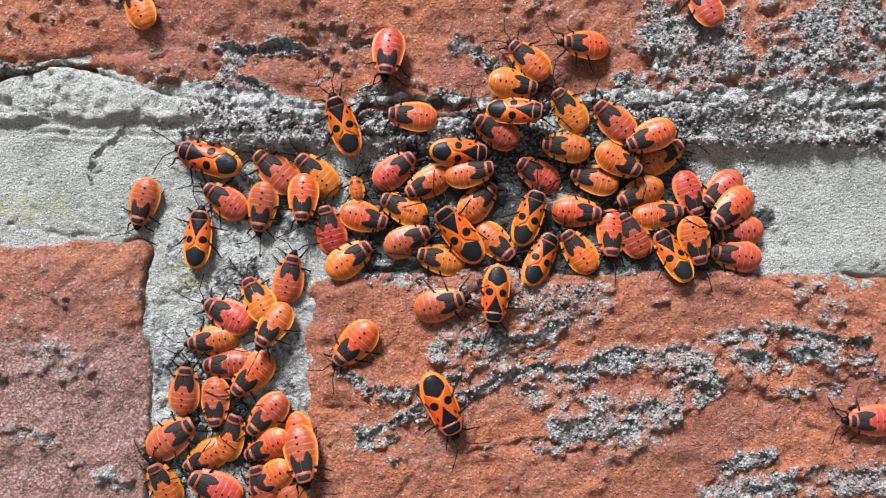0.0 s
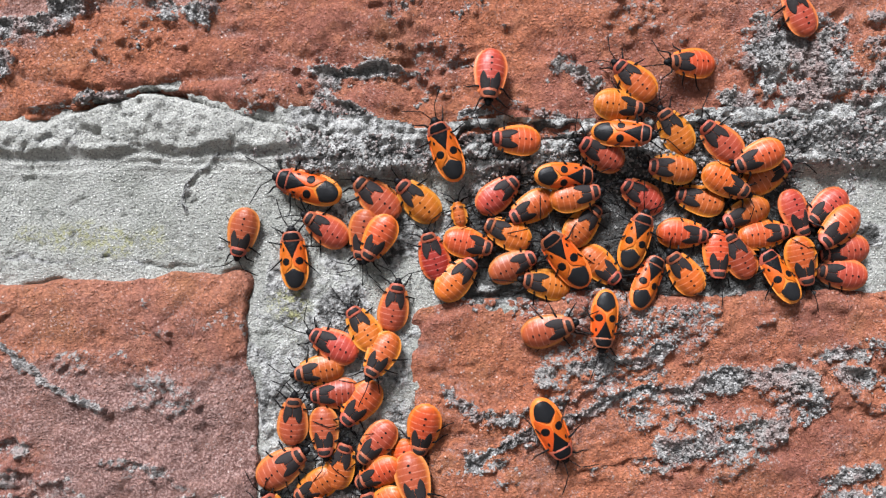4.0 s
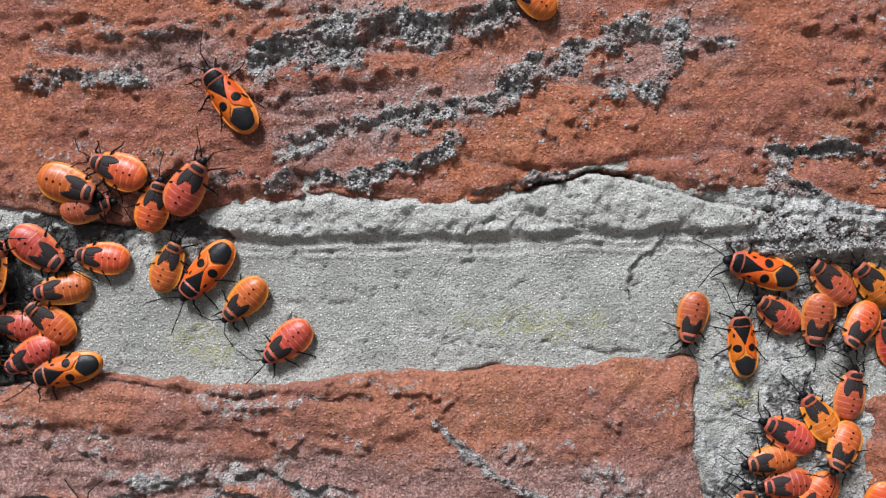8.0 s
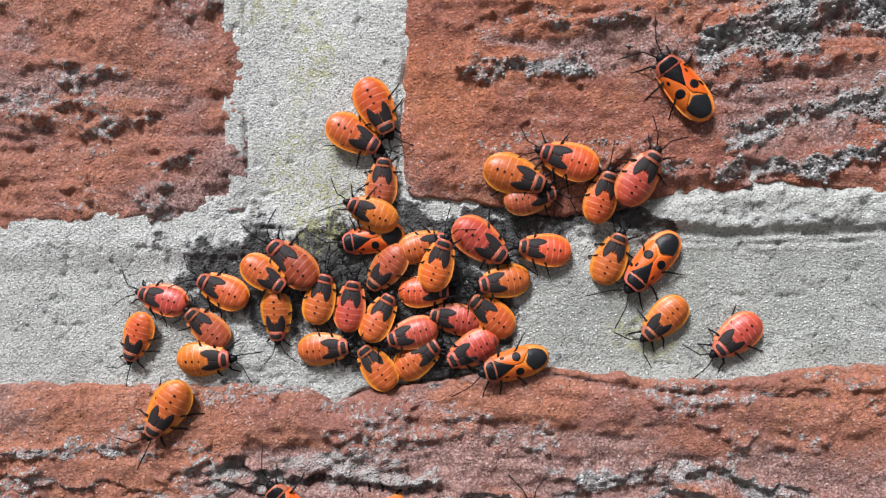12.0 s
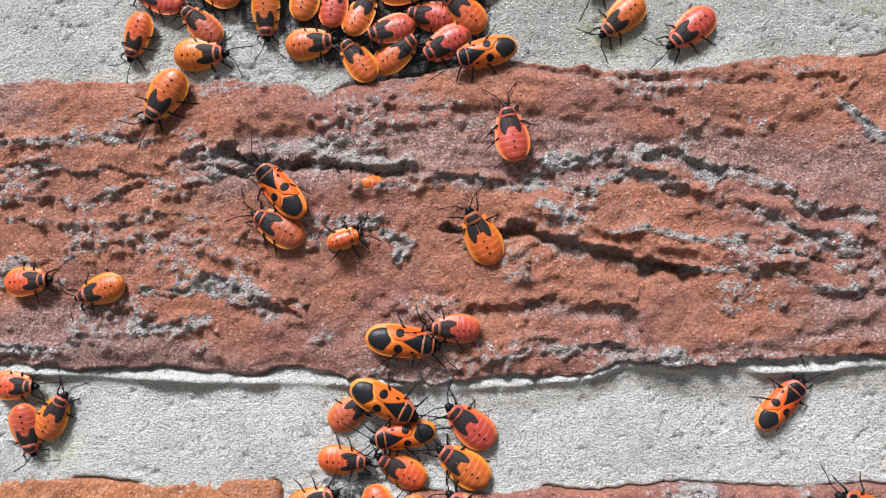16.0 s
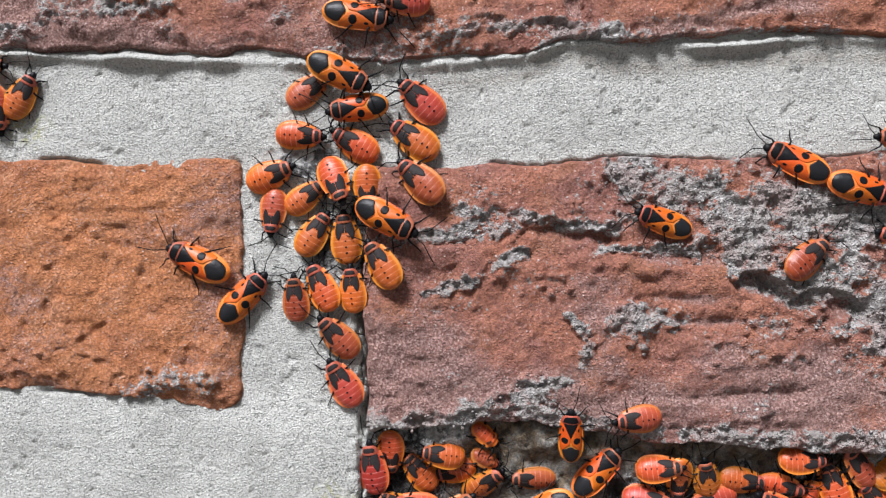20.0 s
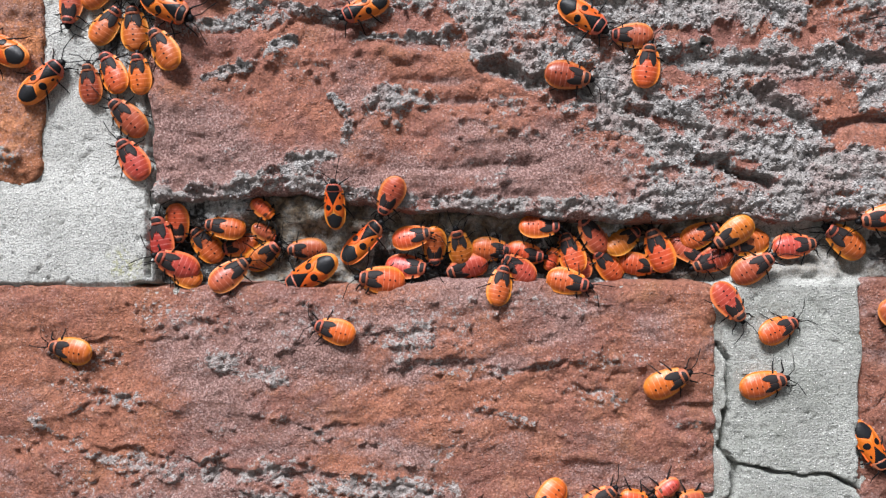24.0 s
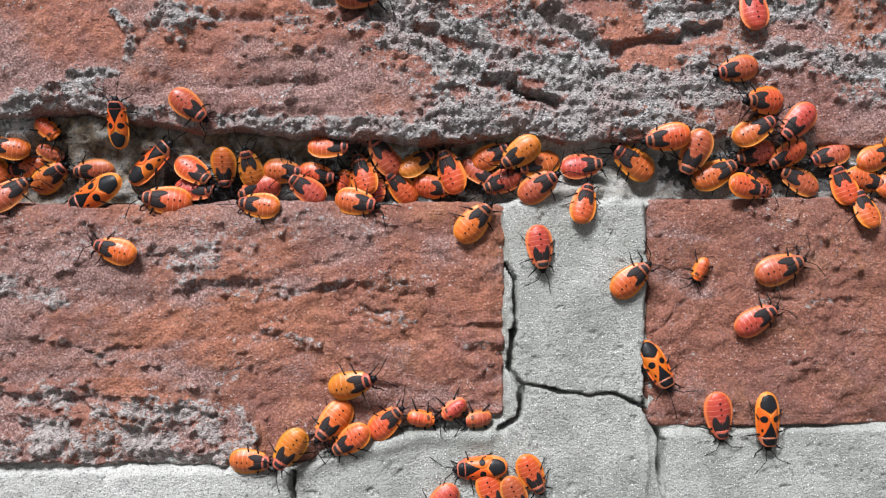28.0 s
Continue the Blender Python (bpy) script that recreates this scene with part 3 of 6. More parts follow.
groove(BRICK, 1.5, 0.5, 0.36, (-14.5, -179.4), (-3.8, -182.8), (7.9, -186.3))
groove(BRICK, 1.9, 1.1, 0.22, (-105.7, -190.2), (-96.1, -190.2), (-86.4, -191.5), (-77.8, -193.6))
groove(BRICK, 3.7, 0.44, 0.58, (-95.0, -192.1), (-86.4, -194.7), (-81.0, -194.9), (-62.8, -194.1), (-54.2, -195.8), (-41.3, -196.2))
groove(BRICK, 6.5, 0.28, 0.8, (-60.6, -204.1), (-52.1, -201.1), (-41.3, -199.0), (-37.1, -199.0))
groove(BRICK, 6.5, 0.06, 0.55, (-45.6, -171.0), (-41.3, -167.8), (-34.9, -166.2))
groove(BRICK, 5.4, -0.44, 0, (-91.8, -181.6), (-78.9, -179.5), (-62.8, -179.5), (-45.6, -182.8), (-30.6, -187.1))
groove(BRICK, 5.4, -0.44, 0, (-24.2, -181.7), (-9.2, -186.0), (3.6, -189.2))
groove(BRICK, 4.8, -0.33, 0, (-100.3, -199.8), (-84.2, -200.9), (-70.3, -202.0))
groove(BRICK, 1.1, 0.44, 0.22, (-48.0, -175.0), (-37.7, -173.5), (-29.3, -173.0), (-17.8, -175.2))
groove(BRICK, 1.3, 0.55, 0.58, (-30.9, -181.9), (-21.0, -185.3))
groove(BRICK, 1.1, 0.77, 0.29, (-63.1, -186.4), (-54.3, -184.3))
groove(BRICK, 2.8, 0.55, 0.65, (-79.0, -194.0), (-65.7, -195.7), (-48.1, -204.7), (-41.9, -206.8))
groove(BRICK, 1.3, 0.88, 0.29, (4.2, -181.7), (14.8, -182.0))
groove(BRICK, 1.1, 0.33, 0.22, (-17.8, -176.7), (-4.2, -180.0), (9.5, -184.3))
groove(BRICK, 1.1, 0.33, 0.22, (-20.9, -170.4), (-6.2, -167.3), (8.5, -170.6))
groove(BRICK, 1.3, 0.39, 0.36, (-72.9, -182.6), (-58.4, -187.9), (-42.9, -190.1))
groove(BRICK, 1.5, 0.5, 0.5, (-58.5, -201.5), (-48.1, -196.4), (-39.8, -198.5))
groove(BRICK, 0.8, 0.39, 0.29, (-68.7, -171.2), (-48.0, -168.2), (-32.4, -169.3))
groove(BRICK, 1.1, 0.39, 0.29, (-46.0, -174.8), (-30.2, -174.3), (-14.3, -174.9), (1.5, -178.1))
groove(BRICK, 1.5, 0.5, 0.58, (-114.8, -184.2), (-105.3, -190.6), (-93.6, -192.7), (-79.8, -191.7))
groove(BRICK, 1.1, 0.39, 0.36, (-112.7, -177.9), (-98.9, -180.0), (-87.3, -183.2))
groove(BRICK, 1.3, 0.39, 0.14, (42.4, -183.5), (46.7, -180.3), (48.8, -177.2))
groove(BRICK, 1.1, 0.39, 0.22, (60.6, -175.1), (70.3, -178.4), (86.2, -179.0))
groove(BRICK, 1.1, 0.33, 0.22, (51.9, -194.1), (68.0, -190.0), (86.2, -184.9))
groove(BRICK, 5.3, -0.11, 0.75, (-79.0, -203.3), (-66.7, -204.5), (-52.3, -206.2))
groove(BRICK, 3.2, 0.33, 0.5, (-74.9, -198.2), (-62.6, -200.4), (-45.0, -201.6))
groove(BRICK, 1.5, 0.72, 0.36, (-35.6, -172.9), (-25.1, -174.8), (-16.8, -174.6))
groove(BRICK, 2.3, 0.5, 0.54, (-44.9, -173.9), (-35.6, -173.3))
groove(BRICK, 1.7, 0.66, 0.43, (-12.6, -178.3), (-3.2, -181.0), (4.2, -184.2), (12.6, -186.4))
groove(BRICK, 2.8, -0.39, 0, (-53.2, -179.6), (-39.7, -177.1), (-21.0, -178.8), (-6.3, -183.1), (9.5, -188.5))
groove(BRICK, 2.5, -0.33, 0, (-29.4, -189.2), (-16.8, -190.4), (-4.3, -192.6), (4.1, -196.9))
groove(BRICK, 2.5, 0.5, 0.72, (-79.0, -194.5), (-69.8, -194.1), (-58.4, -197.3), (-45.0, -196.4))
groove(BRICK, 4.3, 0.39, 0.9, (-72.9, -200.3), (-60.5, -203.5), (-48.1, -201.6))
groove(BRICK, 3.2, 0.44, 0.72, (-53.3, -204.6), (-45.0, -207.9), (-35.7, -203.8))
groove(BRICK, 1.3, 0.55, 0.22, (46.7, -180.3), (42.4, -183.5), (41.3, -186.6))
groove(BRICK, 2.8, -0.22, 0.07, (44.5, -188.8), (57.4, -180.4), (73.5, -181.6), (86.2, -183.8))
groove(BRICK, 2.1, 0.39, 0.4, (67.0, -177.8), (74.6, -178.4), (80.0, -177.4))
# mortar; coats above 1 are sooty dirt plus painted shade between crowded bugs
groove(JOINT, 0.6, -0.5, 0.9, (3.9, -17.4), (5.7, -12.9), (10.2, -9.0))
groove(JOINT, 1.6, 6, 0, (15.5, -183.0), (14.9, -189.9), (17.3, -193.7), (16.8, -199.0), (13.3, -201.2))
groove(JOINT, 0.9, 3, 0, (16.9, -192.7), (23.0, -193.6), (34.0, -195.2), (40.5, -197.4))
groove(JOINT, 1.6, 6, 0, (42.1, -160.0), (41.7, -167.6), (41.9, -179.4), (40.4, -186.9), (40.7, -197.6), (43.2, -202.5), (43.8, -215.9))
groove(JOINT, 1.4, 4, 0, (-25.6, -208.9), (-25.2, -215.0))
groove(JOINT, 1.1, 4, 0, (14.8, -170.6), (15.6, -172.8), (16.3, -180.3), (15.5, -184.6))
groove(JOINT, 0.8, 0.5, 0.6, (-42.8, -24.0), (-25.7, -24.8), (-5.3, -26.1), (7.4, -26.8))
groove(JOINT, 0.7, 0.5, 0.7, (-53.4, -6.7), (-30.4, -7.7), (-5.0, -7.8), (20.3, -10.1))
groove(JOINT, 1.3, 3, 0, (-93.3, -140.6), (-93.7, -156.8))
groove(JOINT, 1.0, 3.5, 0, (-93.9, -122.1), (-92.8, -143.0))
groove(JOINT, 0.8, 0.6, 1, (-116.7, -6.4), (-105.6, -8.4), (-97.0, -7.7))
groove(JOINT, 7.0, 0.2, 1.06, (-48.0, -155.5), (-20.0, -155.6), (4.0, -154.6), (14.0, -152.5))
groove(JOINT, 6.0, 0.2, 1.04, (48.0, -152.0), (62.0, -153.5), (80.0, -154.0))
groove(JOINT, 2.6, -0.2, 0.8, (13.8, -39.8), (17.4, -45.1), (15.8, -52.2), (13.2, -57.5))
groove(JOINT, 2.6, -0.2, 0.7, (37.9, -39.7), (37.1, -46.8), (38.9, -53.8))
groove(JOINT, 2.3, 0.4, 1, (65.4, -8.4), (76.1, -7.1), (88.6, -8.4), (100.1, -9.8))
groove(JOINT, 11.4, 0.2, 1.05, (52.9, -19.2), (66.3, -16.5), (79.7, -15.6), (90.3, -19.2), (97.3, -22.7))
groove(JOINT, 9.7, 0.2, 1.05, (67.2, -11.1), (74.3, -16.5), (70.7, -25.4), (79.6, -28.1))
groove(JOINT, 7.9, 0.1, 0.85, (30.5, -21.0), (40.4, -23.7), (51.2, -27.2))
groove(JOINT, 17.6, 0, 0.8, (26.2, -34.4), (28.2, -46.8), (27.5, -60.9), (29.3, -69.6))
groove(JOINT, 7.9, 0.1, 1, (24.7, -50.4), (28.3, -57.4), (26.7, -69.6))
groove(JOINT, 5.0, 0.2, 1.05, (-96.9, -4.3), (-90.2, -8.7), (-78.4, -9.0), (-69.9, -6.7))
groove(JOINT, 7.5, 0.1, 0.8, (-116.8, -8.1), (-104.0, -16.0), (-94.0, -23.0), (-83.7, -19.9))
groove(JOINT, 2.0, 0.2, 1.1, (-85.0, -5.1), (-71.6, -6.7), (-63.2, -6.9), (-55.7, -7.9))
groove(JOINT, 8.6, 0.1, 0.75, (-104.7, -98.1), (-96.9, -107.9), (-98.9, -115.7))
groove(JOINT, 2.8, 2.5, 1, (47.5, -8.0), (58.2, -7.1), (65.4, -6.2))
groove(BRICK, 0.9, 4, 0, (-11.4, -2.5), (-5.2, -0.5), (-0.2, 0.0), (4.1, -0.7))
groove(JOINT, 0.9, 4, 0, (-11.2, -2.4), (-4.9, -0.4), (0.2, 0.2), (4.6, -0.6))
groove(JOINT, 3.5, 0.5, 1.1, (44.1, -31.7), (61.9, -32.7), (79.6, -31.5), (101.7, -31.8))
groove(JOINT, 9.7, 0.2, 1.1, (84.1, -25.4), (95.5, -27.2), (105.3, -25.4))
groove(JOINT, 10.6, 0.2, 1.1, (52.9, -25.5), (66.3, -28.1), (76.1, -25.4))
groove(JOINT, 7.3, 0.2, 1.05, (-117.1, -17.3), (-104.5, -17.6), (-92.1, -21.1), (-86.3, -24.5))
groove(JOINT, 7.7, 0.2, 1, (-100.7, -98.2), (-94.9, -106.0), (-97.0, -113.8))
groove(JOINT, 13.8, 0.2, 1.1, (-121.2, -13.9), (-106.2, -17.5), (-94.6, -21.1), (-88.0, -24.5))
groove(JOINT, 12.2, 0.2, 1.1, (-107.7, -10.9), (-93.6, -14.5), (-84.6, -20.5))


def noise2(x, z, seed):
    """Smooth lattice noise from -1 to 1, one blot per unit."""
    ix, iz = np.floor(x), np.floor(z)
    fx, fz = x - ix, z - iz
    fx, fz = fx * fx * fx * (fx * (fx * 6 - 15) + 10), fz * fz * fz * (fz * (fz * 6 - 15) + 10)
    ix, iz = ix.astype(np.int64), iz.astype(np.int64)

    def corner(a, b):
        h = (a * 374761393 + b * 668265263 + seed * 974711) & 0xFFFFFFFF
        h = ((h ^ (h >> 13)) * 1274126177) & 0xFFFFFFFF
        return ((h ^ (h >> 16)) & 0xFFFF) / 32767.5 - 1

    low = corner(ix, iz) * (1 - fx) + corner(ix + 1, iz) * fx
    high = corner(ix, iz + 1) * (1 - fx) + corner(ix + 1, iz + 1) * fx
    return low * (1 - fz) + high * fz


def layers(x, z, size, count, seed, keep=0.5):
    total, gain = 0.0, 1.0
    for n in range(count):
        total = total + gain * noise2(x * 2**n / size + 17.3 * n, z * 2**n / size - 9.1 * n, seed + n)
        gain *= keep
    return total


def knobs(x, z, size, seed):
    """Rounded granules about size wide: 1 on their tops, 0 in the gaps between them."""
    px, pz = x / size, z / size
    ix, iz = np.floor(px).astype(np.int64), np.floor(pz).astype(np.int64)
    best = np.full(px.shape, 9.0)
    for a in (-1, 0, 1):
        for b in (-1, 0, 1):
            h = ((ix + a) * 374761393 + (iz + b) * 668265263 + seed * 974711) & 0xFFFFFFFF
            h = ((h ^ (h >> 13)) * 1274126177) & 0xFFFFFFFF
            dx = ix + a + 0.15 + 0.7 * ((h & 0xFF) / 255.0) - px
            dz = iz + b + 0.15 + 0.7 * (((h >> 8) & 0xFF) / 255.0) - pz
            best = np.minimum(best, (dx * dx + dz * dz) * (1.0 + 1.1 * ((h >> 16) & 0xFF) / 255.0))
    return np.clip(1 - best / 0.95, 0, 1)


def smooth(v, low, high):
    v = np.clip((v - low) / (high - low), 0, 1)
    return v * v * (3 - 2 * v)


def along(x, z, points):
    """Distance to a line of points, and whether a place lies above it."""
    best, upper = np.full(x.shape, 1e9), np.zeros(x.shape, bool)
    for (ax, az), (bx, bz) in zip(points, points[1:]):
        ux, uz = bx - ax, bz - az
        s = np.clip(((x - ax) * ux + (z - az) * uz) / (ux * ux + uz * uz + 1e-9), 0, 1)
        d = np.hypot(x - ax - s * ux, z - az - s * uz)
        upper = np.where(d < best, z > az + s * uz, upper)
        best = np.minimum(best, d)
    return best, upper


def carve(where, x, z, h, crust):
    """Cuts the furrows into the heights h, and lays their crust."""
    wx = x + 0.9 * layers(x, z, 5, 2, 61) + 0.4 * noise2(x / 1.3, z / 1.3, 63)
    wz = z + 0.9 * layers(x, z, 5, 2, 71) + 0.4 * noise2(x / 1.3, z / 1.3, 73)
    fray = layers(x, z, 3.0, 3, 81)
    vary = 0.8 + 0.55 * layers(x, z, 6.0, 2, 87)
    patch = np.clip(0.85 + 0.5 * layers(x, z, 3.4, 3, 91), 0, 1)
    for place, width, depth, coat, points in GROOVES:
        if place != where:
            continue
        px, pz = [p[0] for p in points], [p[1] for p in points]
        reach = width + 3
        near = (x > min(px) - reach) & (x < max(px) + reach) & (z > min(pz) - reach) & (z < max(pz) + reach)
        if not near.any():
            continue
        d, upper = along(wx[near], wz[near], points)
        d = d / (width * 0.5) * (1 + 0.45 * fray[near])
        if place == BRICK and depth > 0.45 and abs(px[-1] - px[0]) > 1.2 * abs(pz[-1] - pz[0]):
            # worn layers: a steep brow above, a long slope below
            cut = np.where(upper, 1 - smooth(d, 0.3, 0.95), 1 - smooth(d, 0.0, 2.1))
            h[near] -= (0.68 if depth > 2.1 else 0.42) * depth * vary[near] * cut
            # a rough granular brow
            brow = np.where(upper, smooth(d, 0.7, 1.0) * (1 - smooth(d, 1.3, 2.0)), 0) * patch[near]
            h[near] += 0.28 * brow
            crust[near] = np.maximum(crust[near], 0.5 * coat * brow)
        elif place == JOINT and depth >= 3:
            d = along(0.6 * x[near] + 0.4 * wx[near], 0.6 * z[near] + 0.4 * wz[near], points)[0] / (width * 0.5) * (1 + 0.3 * fray[near])
            h[near] -= depth * vary[near] * (1 - smooth(d, 0.35, 0.8))
        else:
            h[near] -= depth * vary[near] * (1 - smooth(d, 0.1, 1.1))
        even = np.maximum(patch[near], 0.92) if place == JOINT and coat > 1 else patch[near]
        crust[near] = np.maximum(crust[near], coat * even * (1 - smooth(d, 0.5, 1.9)))


# the bricks in view: left, right, low and high edge, height of the face, clay, crust, label, strength of the bedding, raggedness, weathering skin, pits; edges may be profiles (xs, zs)
T2_LOW = ((-95, -79, -71, -58, -40, -23, -15, -8, -2, 4, 9, 17, 26, 40, 62, 71, 97, 115, 130), (-3, -5, -7, -5, -3.2, -4.6, -4, -1.8, 0, 0, -2.5, -5, -7.3, -9.3, -9.6, -9, -6, -8, -8))
T1_LOW = ((-160, -145, -130, -118), (-9, -7, -5.5, -4.5))
M1_LOW = ((-160, -139, -119, -100, -85, -72, -64, -58, -54, -49, -35, -12, 14), (-76, -77.5, -78.5, -79, -79.5, -79, -78, -75.6, -76, -77.4, -77, -76, -77))
M1_HIGH = ((-200, -131, -110, -106, -102, -86, -72, -57, -47, -35, -20, 0, 14), (-30, -30.3, -31, -33, -31, -30, -29.3, -31.6, -30.8, -29.2, -28.5, -28.2, -28))
M2_HIGH = ((39, 45, 50, 62, 79, 130), (-34.6, -33, -32.3, -32, -33, -33))
C_HIGH = ((-93, -63, -46, -41, -35, 0, 13, 28, 60, 126), (-98, -98, -96.4, -96, -97, -97, -99, -101, -102, -102))
STUB_TOP = ((13, 16, 21, 29, 37, 41, 44), (-160.5, -158.6, -157, -155.4, -156, -157.6, -160))
L_LOW = ((-157, -136, -127, -118, -114), (-136, -137.3, -138, -139.8, -138))
C_LOW = ((-92, -80, -70, -62, -45, -20, 26, 80), (-143.5, -142, -141, -142, -144.8, -146.2, -147.6, -148))
LIP = ((-110, -80, -27, -24, -20, -12.8, -1.2, 10.5, 13.6, 41, 42.5, 60, 130), (-207.5, -208.3, -208.6, -207.6, -205.2, -202.6, -200.6, -201.4, -199.6, -199.6, -202.0, -202.0, -201.6))
B4_LOW = ((-110, -80, -25, -4, 14), (-206, -207.5, -207.5, -201, -199))
BRICKS = [
    (-215, -118, T1_LOW, 46, 0.8, MAUVE_BRICK, 0.05, "mauve-brown weathered brick with a rough pitted face", 0.9, 0.7, 0.36, 0.45),
    (-95, 146, T2_LOW, 46, 0.4, RUST_BRICK, -0.06, "rust-red weathered brick furrowed and patched with grey crust", 0.8, 1.0, 0.0, 0.3),
    (-200, 14.5, M1_LOW, M1_HIGH, 1.1, RUSSET_BRICK, 0.08, "rust-red weathered brick with long wavy cracks", 1.1, 1.1, 0.5, 0.3),
    (39, 250, -81, M2_HIGH, 0.6, RUST_BRICK, 0.12, "rust-red weathered brick with grey lichen-filled furrows", 0.8, 1.0, 0.06, 0.3),
    (-215, -113.8, L_LOW, -96.4, 0.6, ORANGE_BRICK, -0.25, "bright orange brick with small pits", 0.25, 0.7, -0.3, 0.55),
    (-92.6, 126, C_LOW, C_HIGH, 1.2, MAUVE_BRICK, -0.12, "mauve-red brick thickly crusted with grey lichen", 1.0, 0.9, 0.20, 0.2),
    (-195, 14.9, B4_LOW, -158.8, 0.6, RED_BRICK, -0.04, "red-brown brick with fine horizontal cracks", 0.6, 0.8, 0.18, 0.25),
    (41.2, 250, -201.4, -157.8, 0.4, BROWN_BRICK, -0.12, "smooth red-brown brick beside a wide mortar joint", 0.35, 0.3, 0.16, 0.2),
]


def edge_of(value, x):
    return np.interp(x, *value) if isinstance(value, tuple) else value


def inside(brick, x, z):
    """How far a place lies inside a brick's ragged outline, in mm."""
    left, right, low, high = brick[:4]
    across, up = np.minimum(x - left, right - x), np.minimum(z - edge_of(low, x), edge_of(high, x) - z)
    d = np.where((across < 2) & (up < 2), 2 - np.hypot(2 - across, 2 - up), np.minimum(across, up))
    return d + brick[9] * (0.7 * layers(x, z, 19, 2, 6) + 0.6 * layers(x, z, 7, 3, 5) + 0.16 * noise2(x / 1.4, z / 1.4, 9))


def brick_relief(brick, x, z):
    face, extra = brick[4], brick[6]
    bend = 5.0 * layers(x, z, 45, 2, 21)
    bed = layers(x * 0.45, (z + bend) * 2.6, 15, 4, 31, 0.45)
    fold = np.abs(bed)
    calm = smooth(layers(x, z, 34, 2, 29), -0.35, 0.5)
    terrace = 1.25 * brick[8] * calm * (np.minimum(fold, 0.75) ** 0.8 - 0.42)
    h = face + 0.5 * layers(x, z, 24, 3, 11) + terrace
    h = h + 0.24 * layers(x, z, 2.2, 3, 41, 0.62) + 0.38 * layers(x + 0.5 * bend, z * 1.4, 8, 3, 37, 0.55)
    h = h - brick[11] * smooth(layers(x, z, 4.2, 3, 43, 0.55), 0.42, 0.95) - 0.4 * brick[11] * smooth(layers(x, z * 1.6, 10, 3, 47), 0.1, 0.9)
    crust = 0.40 * smooth(layers(x, (z + bend) * 2.0, 13, 4, 51, 0.6), 0.1, 0.9) + extra
    crust = crust + 0.26 * brick[8] * calm * (1 - smooth(fold, 0.02, 0.16)) * smooth(layers(x, z, 20, 2, 53), -0.3, 0.4)
    dust = brick[10] + 0.75 * layers(x * 0.7, (z + bend) * 1.3, 26, 4, 33, 0.6) + 0.25 * calm * (1 - smooth(fold, 0.05, 0.35))
    whole = h.copy()
    carve(BRICK, x, z, h, crust)
    dust = dust - 0.55 * terrace + 0.45 * np.clip(whole - h, -0.7, 1.2)
    if brick[4] == 1.1:
        dust = dust - 0.75 * smooth(z, -45, -37) * smooth(x, -150, -120) - 0.35 * smooth(-z, 66, 72) * smooth(x, -75, -60)
    if brick[4] == 1.2:
        crust = crust + 0.44 * smooth(x, -45, 8) * smooth(layers(x, z * 1.5, 9, 3, 57), -0.5, 0.5)
    cover = smooth(crust + 0.3 * layers(x, z, 1.6, 2, 49), 0.32, 0.62)
    knob = np.maximum(knobs(x, z, 1.5, 45), 0.75 * knobs(x + 0.2 * noise2(x, z, 4), z, 0.95, 46))
    h = h + cover * (1.05 * knob + 0.35 * np.abs(layers(x, z, 3.1, 2, 48)) - 0.25)
    d = inside(brick, x, z)
    h = h - 0.8 * (1 - smooth(d, 0.2, 3.6)) - 6.5 * (1 - smooth(d, -0.7, 0.45))
    return h, crust, d, dust, knob


